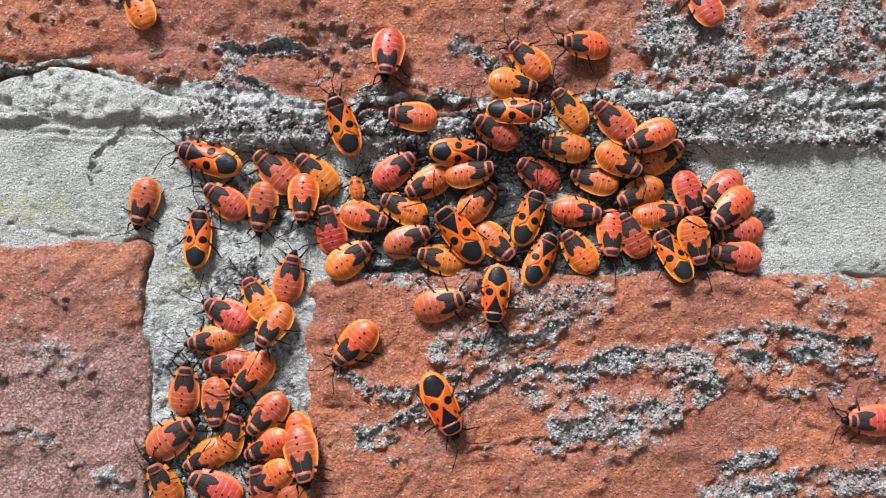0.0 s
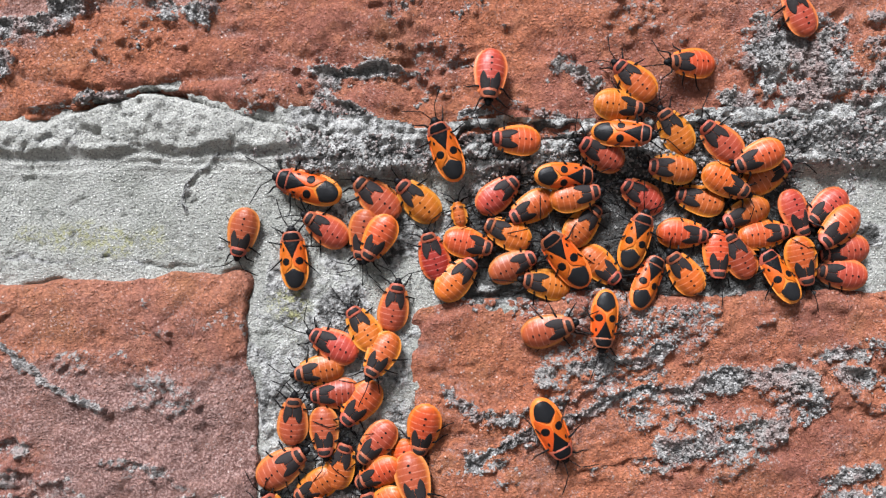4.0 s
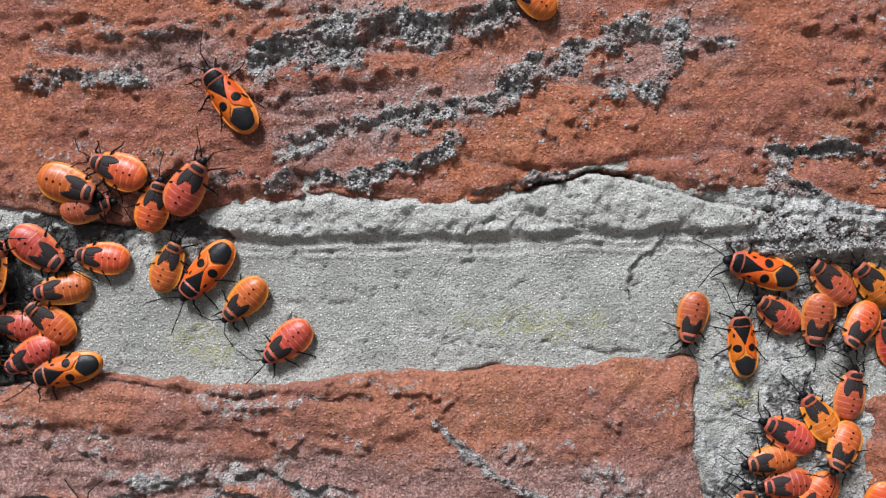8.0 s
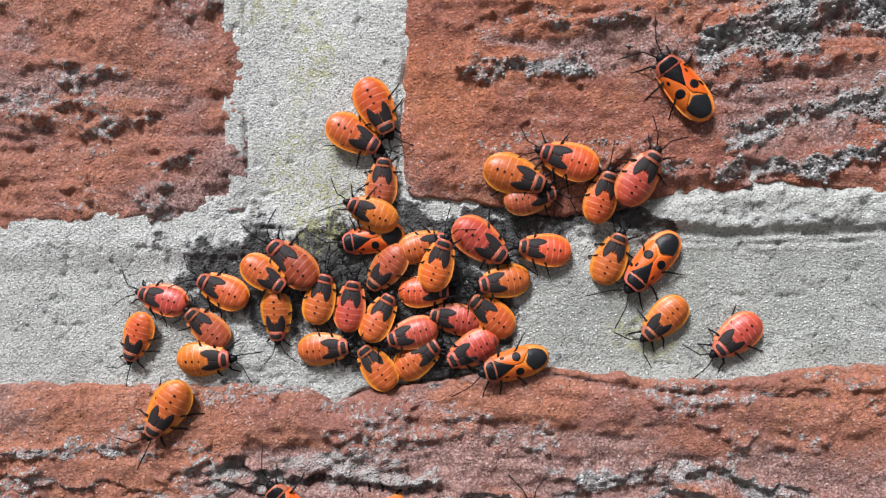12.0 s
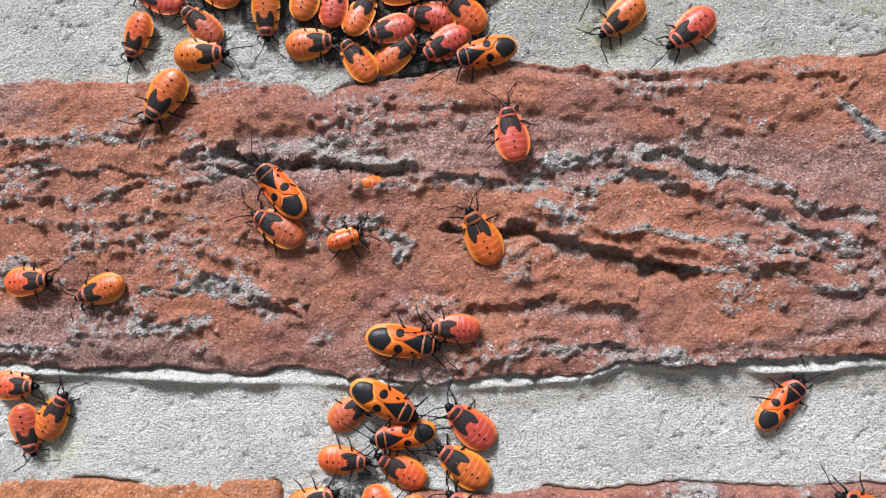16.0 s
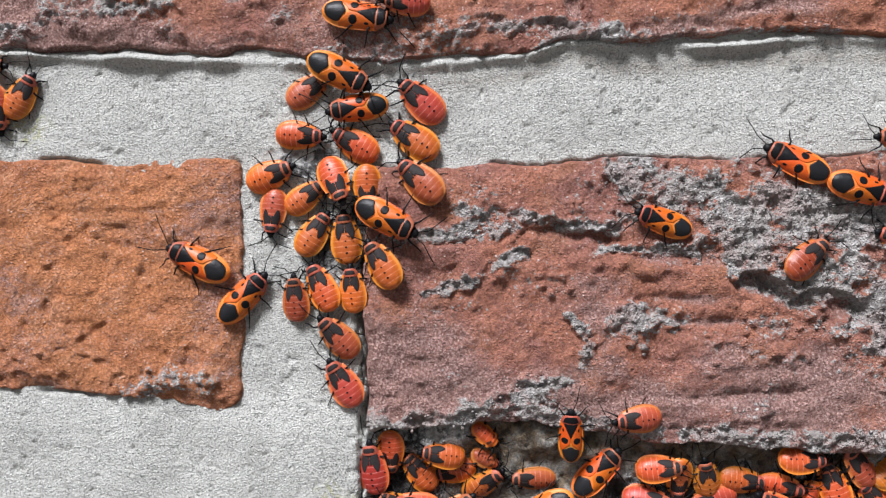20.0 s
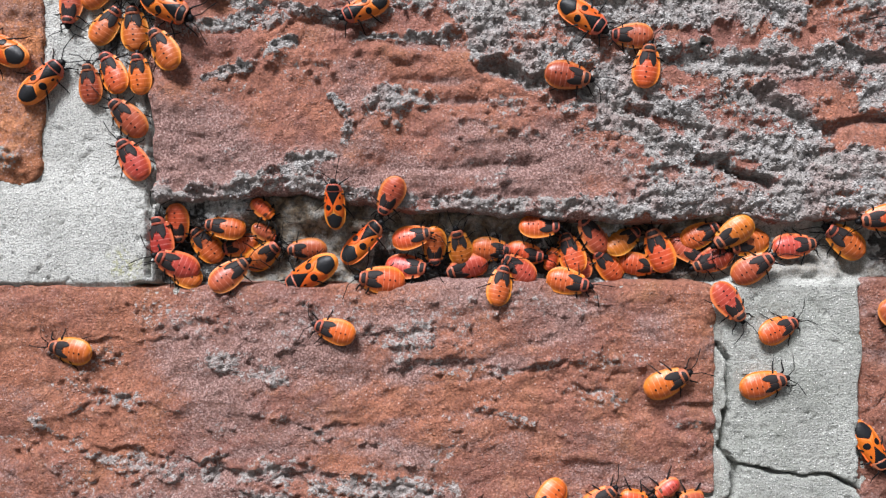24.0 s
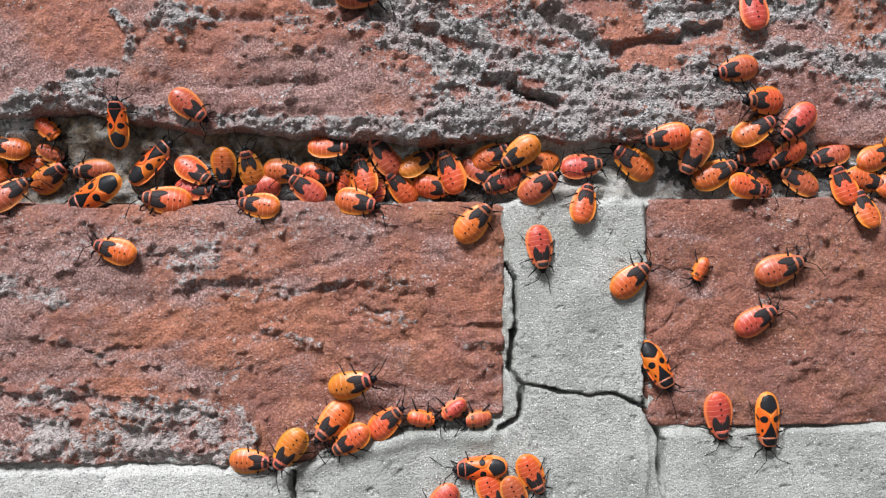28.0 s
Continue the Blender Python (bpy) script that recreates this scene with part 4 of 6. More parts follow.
def mortar_relief(x, z):
    h = -0.7 + 0.34 * layers(x, z, 15, 3, 101) + 0.07 * layers(x, z, 1.6, 3, 111, 0.6)
    h = h - 0.35 * smooth(layers(x, z, 1.9, 3, 113, 0.65), 0.80, 1.15)
    crust = 0.12 * layers(x, z, 9, 3, 121)
    # first joint: a smeared lip under the upper brick, a struck channel below it
    first = smooth(z, -31, -28)
    shape = np.interp(x, *T2_LOW)
    brow = z + 0.7 * layers(x, z * 0, 12, 2, 131) + 0.012 * x
    lip = smooth(brow, -9.7, -7.6) * smooth(x, -70, -52) * (1 - smooth(x, 17, 32))
    h = h + first * (lip * (0.75 + 0.5 * layers(x, z, 3.2, 4, 141, 0.62)) * (1 - smooth(z - shape, -0.6, 1.2)) - (0.45 + 0.1 * smooth(z, -22, -15) * smooth(x, -70, -52) * (1 - smooth(x, 17, 40))) * (1 - lip) * smooth(x, -92, -80))
    h = h + first * lip * 0.4 * (np.maximum(knobs(x, z, 1.3, 147), 0.8 * knobs(x, z, 0.8, 148)) - 0.4) * smooth(x, -85, -70)
    rib = np.exp(-((brow + 10.2) / 0.38) ** 2) + 0.7 * np.exp(-((brow + 11.5 + 0.4 * noise2(x / 5, z * 0, 139)) / 0.4) ** 2)
    h = h + first * rib * 0.55 * smooth(x, -78, -60) * (1 - smooth(x, 40, 60)) * (0.6 + 0.5 * layers(x, z * 0, 6, 2, 133))
    crust = crust + first * (0.62 * smooth(x, 15, 24) * smooth(z, -15.5, -12.5) + 0.22 * smooth(brow, -11.4, -10.8) * (1 - smooth(brow, -10.0, -9.2)))
    h = h + first * smooth(x, 16, 26) * smooth(z, -15, -12) * (1.3 + 0.7 * layers(x * 0.4 + 0.25 * z, z, 3.2, 3, 135) + 0.9 * np.abs(layers(x, z, 2.0, 3, 137, 0.6)))
    left = (1 - smooth(x, -122, -114)) * smooth(z, -13.5, -8.5) * first
    h = h + left * 1.1
    # second joint: flat, with a thin ridge along the upper brick
    second = smooth(z, -100, -96) * (1 - smooth(z, -79, -76))
    h = h + second * (2.1 * np.exp(-((z - np.interp(x, *M1_LOW) + 1.0 + 0.5 * noise2(x / 7, z * 0, 151)) / 0.9) ** 2) * (0.8 + 0.5 * layers(x, z * 0, 11, 2, 153)) - 0.4)
    # third joint: full at the left, hollow from the long brick's end on, its shade partly painted as dark crust
    third = smooth(z, -159.5, -158) * (1 - smooth(z, -145, -135))
    hollow = third * smooth(x, -92.8, -91.4)
    h = h - hollow * (4.0 - 2.4 * smooth(x, 8, 20) - 1.6 * smooth(z, -150, -146) + 1.3 * layers(x, z, 6, 3, 161))
    crust = crust + hollow * (0.16 + 0.35 * layers(x, z, 7, 3, 171) + 0.75 * (1 - smooth(x, -84, -70)))
    h = h + third * (1 - smooth(x, -95, -92)) * 0.9
    # upright joint of the fourth course stands proud
    wave = 0.5 * layers(x * 0, z, 9, 3, 183)
    stub = smooth(x, 13.6 + wave, 15.0 + wave) * (1 - smooth(x, 40.4 + wave, 41.6 + wave)) * smooth(np.interp(x, *STUB_TOP) + 0.5 * noise2(x / 4, z * 0, 181) - z, -0.6, 1.2)
    h = h + stub * 2.0
    crust = crust - stub * 0.25
    # fourth joint overlaps its brick
    brim = np.interp(x, *LIP) + 0.45 * layers(x, z * 0, 7, 3, 189)
    over = smooth(brim - z, -0.7, 0.7)
    fold = np.exp(-((brim - z - 1.6) / 1.5) ** 2) * smooth(x, -26, -20) * (1 - smooth(x, 11, 14))
    h = h + over * (1 - stub) * (1.5 + 0.35 * layers(x, z * 0.7, 8, 2, 191)) + 0.8 * fold * over
    # upright joint below the first course carries more dark crust
    crust = crust + 0.58 * smooth(x, 12, 17) * (1 - smooth(x, 38, 42)) * smooth(-z, 29, 44) * (1 - smooth(-z, 82, 90))
    carve(JOINT, x, z, h, crust)
    knob = np.maximum(knobs(x, z, 1.4, 145), 0.75 * knobs(x, z, 0.9, 146))
    h = h + 0.6 * smooth(crust + 0.3 * layers(x, z, 1.6, 2, 149), 0.40, 0.70) * (knob - 0.3)
    return h, crust, knob


LICHEN = [(-6.4, -23, 9, 3), (-14, -22, 8, 2.5), (-107, -1, 9, 12), (20, -34, 4, 4), (-114, 29, 6, 8), (-152, -90, 5, 4), (-97, -155, 4, 4), (-60, -25, 8, 4), (-108, 18, 5, 8)]


def ground_at(x, z):
    """Height of the wall's surface at a place, in mm."""
    x, z = np.atleast_1d(np.asarray(x, float)), np.atleast_1d(np.asarray(z, float))
    h = mortar_relief(x, z)[0]
    for brick in BRICKS:
        h = np.maximum(h, brick_relief(brick, x, z)[0])
    return h


STEP = 0.33


def lines(a, b, dense_a, dense_b):
    """Grid lines from a to b, close together in the stretch that shows."""
    out = list(np.arange(a, min(b, dense_a), 3.0)) if a < dense_a else []
    out += list(np.arange(max(a, dense_a), min(b, dense_b), STEP))
    if b > dense_b:
        out += list(np.arange(max(a, dense_b), b, 3.0))
    return np.array(out + [b])


def sheet(name, x, z, h, keep, mat, **layer):
    """A mesh over the grid x, z (mm) with heights h towards the viewer; keep: which cells it has."""
    rows, cols = x.shape
    index = np.arange(rows * cols).reshape(rows, cols)
    quads = np.stack([index[:-1, :-1], index[:-1, 1:], index[1:, 1:], index[1:, :-1]], -1)[keep]
    used = np.unique(quads)
    place = np.zeros(rows * cols, np.int32)
    place[used] = np.arange(len(used))
    quads = place[quads].astype(np.int32)
    me = bpy.data.meshes.new(name)
    me.vertices.add(len(used))
    co = np.stack([x.ravel()[used] * MM, -h.ravel()[used] * MM, BASE + z.ravel()[used] * MM], -1)
    me.vertices.foreach_set("co", co.ravel().astype(np.float32))
    me.loops.add(quads.size)
    me.loops.foreach_set("vertex_index", quads.ravel())
    me.polygons.add(len(quads))
    me.polygons.foreach_set("loop_start", np.arange(0, quads.size, 4, dtype=np.int32))
    me.polygons.foreach_set("use_smooth", np.ones(len(quads), bool))
    for key, value in layer.items():
        me.attributes.new(key, "FLOAT", "POINT").data.foreach_set("value", value.ravel()[used].astype(np.float32))
    me.materials.append(mat)
    me.update()
    me.validate()
    return me


def granules(parent, mat, x, z, h, allowed, count, seed):
    """Loose knobbly grains of the crust, strewn over the allowed places of a grid; too many to count."""
    draw = np.random.default_rng(seed)
    spots = np.flatnonzero(allowed.ravel())
    if len(spots) < 50:
        return
    spots = draw.choice(spots, min(count, len(spots) // 3), replace=False)
    n = len(spots)
    g = (1 + 5**0.5) / 2
    corner = np.array([(-1, g, 0), (1, g, 0), (-1, -g, 0), (1, -g, 0), (0, -1, g), (0, 1, g), (0, -1, -g), (0, 1, -g), (g, 0, -1), (g, 0, 1), (-g, 0, -1), (-g, 0, 1)]) / 1.9
    faces = np.array([(0, 11, 5), (0, 5, 1), (0, 1, 7), (0, 7, 10), (0, 10, 11), (1, 5, 9), (5, 11, 4), (11, 10, 2), (10, 7, 6), (7, 1, 8), (3, 9, 4), (3, 4, 2), (3, 2, 6), (3, 6, 8), (3, 8, 9), (4, 9, 5), (2, 4, 11), (6, 2, 10), (8, 6, 7), (9, 8, 1)])
    size = 0.14 + 0.24 * draw.random(n) ** 1.8
    lump = corner[None] * (0.7 + 0.6 * draw.random((n, 12, 1))) * size[:, None, None] * (0.75 + 0.5 * draw.random((n, 1, 3)))
    mid = np.stack([x.ravel()[spots] + 0.2 * draw.standard_normal(n), -h.ravel()[spots] - 0.1 * size, z.ravel()[spots] + 0.2 * draw.standard_normal(n)], -1)
    co = (lump + mid[:, None]).reshape(-1, 3) * MM + np.array([0, 0, BASE])
    tri = (faces[None] + 12 * np.arange(n)[:, None, None]).reshape(-1, 3).astype(np.int32)
    me = bpy.data.meshes.new("crust_grains")
    me.vertices.add(len(co))
    me.vertices.foreach_set("co", co.ravel().astype(np.float32))
    me.loops.add(tri.size)
    me.loops.foreach_set("vertex_index", tri.ravel())
    me.polygons.add(len(tri))
    me.polygons.foreach_set("loop_start", np.arange(0, tri.size, 3, dtype=np.int32))
    for key, value in (("crust", np.full(n, 1.6)), ("knob", 0.55 + 0.45 * draw.random(n)), ("dust", np.zeros(n))):
        me.attributes.new(key, "FLOAT", "POINT").data.foreach_set("value", np.repeat(value, 12).astype(np.float32))
    me.materials.append(mat)
    me.update()
    me.validate()
    ob = new("crust_grains", me)
    ob.parent = parent
    tagged(ob, "loose grey grains of lichen crust in the furrows", kind="stuff")


# ---- the wall: core, mortar, bricks
def box(bm, low, high, bevel=0.0):
    made = bmesh.ops.create_cube(bm, size=1)["verts"]
    for v in made:
        v.co = Vector([low[n] + (v.co[n] + 0.5) * (high[n] - low[n]) for n in range(3)])
    if bevel:
        bmesh.ops.bevel(bm, geom=list({e for v in made for e in v.link_edges}), offset=bevel, segments=2, affect="EDGES")


def solid(name, bm, mat):
    me = bpy.data.meshes.new(name)
    bm.to_mesh(me)
    bm.free()
    me.materials.append(mat)
    return me


bm = bmesh.new()
box(bm, (-1.1, 0.0085, 0.0), (1.1, 0.22, 1.6), 0.002)
wall = tagged(new("wall_brick", solid("wall_brick", bm, MORTAR)), "old weathered red brick wall with wide grey mortar joints", "wall", kind="structure")

xs, zs = lines(-230, 260, -166, 142), lines(-232, 60, -219, 40)
gx, gz = np.meshgrid(xs, zs)
gh, gcrust, gknob = mortar_relief(gx, gz)
deep = np.full(gx.shape, -9.0)
for brick in BRICKS:
    deep = np.maximum(deep, inside(brick, gx, gz))
shaded_soil = smooth(gz, -161.0, -159.2) * (1 - smooth(gx, 10, 14) * (1 - smooth(gz, -158.6, -156.8))) * (1 - smooth(gz, -142, -135)) * smooth(gx, -92.6, -91) * (1 - 0.45 * smooth(gx, 12, 30))
# a half-strength strip of the same brown follows the long brick's lower edge
shaded_soil = np.maximum(shaded_soil, 0.5 * np.exp(-((gz - np.interp(gx, *M1_LOW) + 4.2) / 1.5) ** 2) * smooth(gx, -95, -65) * (gz > -100) * (gz < -70))
moss = np.zeros(gx.shape)
for lx, lz, rx, rz in LICHEN:
    moss = np.maximum(moss, 1 - smooth(np.hypot((gx - lx) / rx, (gz - lz) / rz) + 0.4 * layers(gx, gz, 3, 2, 201), 0.3, 1.1))
# here and there the mortar has shrunk away from the brick
gh = gh - 1.0 * np.exp(-((deep - 0.15) / 0.32) ** 2) * smooth(layers(gx, gz, 16, 3, 211), -0.05, 0.45)
gh = gh - 4.0 * np.exp(-((deep - 0.1) / 0.5) ** 2) * smooth(gx, -97, -95) * (1 - smooth(gx, -91, -89)) * smooth(-gz, 114, 122)
thin = deep < 3.0
keep = thin[:-1, :-1] | thin[1:, :-1] | thin[:-1, 1:] | thin[1:, 1:]
mortar = new("mortar", sheet("mortar", gx, gz, gh, keep, MORTAR, crust=gcrust, knob=gknob, lichen=moss, shaded_earth=shaded_soil, stain=0.72 * smooth(gz, -84, -60) * (1 - 0.5 * smooth(gz, -13.5, -10)) * (1 - 0.6 * smooth(-gx, 95, 115)) * (1 - smooth(-gx, 88, 94) * smooth(gz, -14, -6)) + 0.75 * smooth(-gz, 152, 165) * smooth(gx, -60, 0)))
mortar.parent = wall
tagged(mortar, "pale grey sandy lime mortar with lichen and cracks")
rough = (gcrust > 0.42) & (gz > -17) & (gz < 4) & (gx > 14) & (gx < 136) & (deep < 0.5)
granules(mortar, MAUVE_BRICK, gx, gz, gh, rough, 3000, 331)
for brick in BRICKS:
    low, high = np.min(brick[2][1] if isinstance(brick[2], tuple) else brick[2]), np.max(brick[3][1] if isinstance(brick[3], tuple) else brick[3])
    gx, gz = np.meshgrid(lines(brick[0] - 1.5, brick[1] + 1.5, -166, 142), lines(low - 1.5, high + 1.5, -219, 40))
    gh, gcrust, d, gdust, gknob = brick_relief(brick, gx, gz)
    body = d > -1.2
    keep = body[:-1, :-1] | body[1:, :-1] | body[:-1, 1:] | body[1:, 1:]
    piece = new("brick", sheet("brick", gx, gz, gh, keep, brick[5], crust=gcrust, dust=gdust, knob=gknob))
    piece.parent = wall
    tagged(piece, brick[7])
    seen = (gx > -160) & (gx < 138) & (gz > -212) & (gz < 34) & (d > 0.4)
    strewn = {0.4: 4600, 0.6: 2200, 1.2: 3600}.get(brick[4], 0) if brick[5] in (RUST_BRICK, MAUVE_BRICK) else 0
    if strewn:
        granules(piece, brick[5], gx, gz, gh, seen & (gcrust + 0.3 * layers(gx, gz, 2.2, 2, 213) > 0.55), strewn, 301)

# ---- the ground before the wall
m_ground, nt, bsdf, co = material("paving")
nt.links.new(link_mix(nt, grain(nt, co, 40, 6), (0.07, 0.066, 0.060), (0.15, 0.14, 0.13)), bsdf.inputs["Base Color"])
bsdf.inputs["Roughness"].default_value = 0.9
bm = bmesh.new()
box(bm, (-400, -400, -0.2), (400, 400, 0.0))
tagged(new("ground", solid("ground", bm, m_ground)), "dark grey paved ground at the foot of the wall", "ground", kind="structure")


# ---- firebugs: built lying on their legs, head towards +y, back towards +z, in millimetres
def part(name, bm, mat, parent, label=""):
    """Links a bmesh as one mesh object under a thing or a part."""
    for f in bm.faces:
        f.smooth = True
    for v in bm.verts:
        v.co *= MM
    ob = new(name, solid(name, bm, mat))
    ob.parent = parent
    if label:
        tagged(ob, label)
    return ob


class Back:
    """The arched body of a bug: its outline, and the height of its back."""

    def __init__(self, tail, front, wide, middle, belly, arch, taper=False):
        self.tail, self.front, self.wide, self.middle, self.belly, self.arch, self.taper = tail, front, wide, middle, belly, arch, taper

    def half(self, y):
        reach = self.middle - self.tail if y < self.middle else self.front - self.middle
        if self.taper and y > self.middle:
            return self.wide * max(0.0, 1 - ((y - self.middle) / reach) ** 1.7) ** 0.75
        return self.wide * math.sqrt(max(0.0, 1 - (abs(y - self.middle) / reach) ** 2.15))

    def top(self, x, y):
        w = max(self.half(y), 0.05)
        lift = max(0.0, 1 - min(1.0, abs(x) / (0.89 * w)) ** 2.2) ** 0.72
        rim = 0.16 * max(0.0, (abs(x) / w - 0.84) / 0.16)
        return self.belly + (self.arch * lift + rim) * (w / self.wide) ** 0.75

    def under(self, x, y):
        w = max(self.half(y), 0.05)
        return self.belly - 0.6 * math.sqrt(max(0.0, 1 - min(1.0, abs(x) / w) ** 2)) * (w / self.wide)


def abdomen_mesh(back, y0, y1, rows=28, across=13, furrow=0.075):
    bm = bmesh.new()
    rings = []
    for n in range(rows):
        s = n / (rows - 1)
        y = y0 + (y1 - y0) * (s - 0.12 * math.sin(2 * math.pi * s) / math.pi)
        w = max(back.half(y), 0.02)
        dip = furrow * max(0.0, math.sin(y * 2 * math.pi / 0.92)) ** 3
        ring = []
        for k in range(across):
            x = -w * math.cos(math.pi * k / (across - 1))
            ring.append(bm.verts.new((x, y, back.top(x, y) - dip * (1 - abs(x / w) ** 4))))
        for k in range(across - 2, 0, -3):
            x = -w * math.cos(math.pi * k / (across - 1))
            ring.append(bm.verts.new((x, y, back.under(x, y))))
        rings.append(ring)
    for a, b in zip(rings, rings[1:]):
        for k in range(len(a)):
            j = (k + 1) % len(a)
            bm.faces.new((a[k], a[j], b[j], b[k]))
    for ring in (rings[0][::-1], rings[-1]):
        bm.faces.new(ring)
    bmesh.ops.recalc_face_normals(bm, faces=bm.faces)
    return bm


def plate(back, outline, lift, sharp=2):
    """A plate that lies on the back: its outline is rounded off, its rim sinks in."""
    pts = [Vector((*p, 0)) for p in outline]
    for _ in range(sharp):
        pts = [q for a, b in zip(pts, pts[1:] + pts[:1]) for q in (a * 0.75 + b * 0.25, a * 0.25 + b * 0.75)]
    mid = sum(pts, Vector()) / len(pts)
    bm = bmesh.new()
    rings = []
    for scale, up in ((1.0, -0.06), (0.99, lift * 0.8), (0.93, lift), (0.62, lift), (0.3, lift)):
        rings.append([bm.verts.new((q.x, q.y, back.top(q.x, q.y) + up)) for q in (mid + (p - mid) * scale for p in pts)])
    for a, b in zip(rings, rings[1:]):
        for k in range(len(a)):
            j = (k + 1) % len(a)
            bm.faces.new((a[k], a[j], b[j], b[k]))
    bm.faces.new(rings[-1])
    bmesh.ops.recalc_face_normals(bm, faces=bm.faces)
    if sum(f.normal.z for f in bm.faces) < 0:
        bmesh.ops.reverse_faces(bm, faces=bm.faces)
    return bm


def dot(back, x, y, rx, ry, lift):
    return plate(back, [(x + rx * math.cos(a), y + ry * math.sin(a)) for a in np.linspace(0, 2 * math.pi, 8, endpoint=False)], lift, 1)


def mirrored(points):
    return points + [(-x, y) for x, y in reversed(points) if abs(x) > 1e-6]


def tube(points, radii, sides=5):
    bm = bmesh.new()
    rings = []
    for n, (p, r) in enumerate(zip(points, radii)):
        ahead = Vector(points[min(n + 1, len(points) - 1)]) - Vector(points[max(n - 1, 0)])
        u = ahead.normalized().cross(Vector((0, 0, 1)) if abs(ahead.normalized().z) < 0.95 else Vector((1, 0, 0))).normalized()
        v = ahead.normalized().cross(u)
        rings.append([bm.verts.new(Vector(p) + r * (u * math.cos(a) + v * math.sin(a))) for a in (2 * math.pi * k / sides for k in range(sides))])
    for a, b in zip(rings, rings[1:]):
        for k in range(sides):
            j = (k + 1) % sides
            bm.faces.new((a[k], a[j], b[j], b[k]))
    bm.faces.new(rings[0][::-1])
    bm.faces.new(rings[-1])
    bmesh.ops.recalc_face_normals(bm, faces=bm.faces)
    return bm


def blob(x, y, z, rx, ry, rz, u=10, v=7):
    bm = bmesh.new()
    bmesh.ops.create_uvsphere(bm, u_segments=u, v_segments=v, radius=1)
    for w in bm.verts:
        w.co = Vector((x + rx * w.co.x, y + ry * w.co.y, z + rz * w.co.z))
    return bm


def limbs(bug, rnd, size, chest, head_y, high):
    """Six legs and two feelers; rnd varies how they are set."""
    for side in (-1, 1):
        for y, turn, reach in ((chest + 0.9, 48, 3.1), (chest - 0.3, -4, 3.3), (chest - 1.4, -44, 4.3)):
            a = radians(turn + rnd.uniform(-16, 16))
            r = reach * size * rnd.uniform(0.92, 1.08)
            ox, oy = side * math.cos(a), math.sin(a)
            knee, ankle = 0.50 * r, 0.92 * r
            b = a + radians(rnd.uniform(-22, 22))
            tx, ty = side * math.cos(b), math.sin(b)
            pts = [(side * 0.5, y, high * 0.8), (side * 0.6 + ox * knee * 0.6, y + oy * knee * 0.6, high * 1.25), (side * 0.6 + ox * knee, y + oy * knee, high * 1.45),
                   (side * 0.6 + ox * knee + tx * (ankle - knee) * 0.6, y + oy * knee + ty * (ankle - knee) * 0.6, high * 0.62),
                   (side * 0.6 + ox * knee + tx * (ankle - knee), y + oy * knee + ty * (ankle - knee), 0.1),
                   (side * 0.6 + ox * knee + tx * (r * 1.18 - knee), y + oy * knee + ty * (r * 1.18 - knee), 0.06)]
            part("leg", tube(pts, (0.24, 0.22, 0.15, 0.12, 0.10, 0.05)), LEG, bug)
        a = radians(62 + rnd.uniform(-22, 18))
        b = a + radians(rnd.uniform(-35, 25))
        p = Vector((side * 0.42, head_y, high + 0.25))
        q = p + Vector((side * math.cos(a) * 1.7, math.sin(a) * 1.7, 0.5)) * size
        s = q + Vector((side * math.cos(b) * 1.5, math.sin(b) * 1.5, -0.2)) * size
        e = s + Vector((side * math.cos(b) * 1.6, math.sin(b) * 1.6, -0.55)) * size
        part("antenna", tube([p, q, q.lerp(s, 0.5), s, s.lerp(e, 0.5), e], (0.09, 0.075, 0.085, 0.07, 0.10, 0.05), 4), LEG, bug)


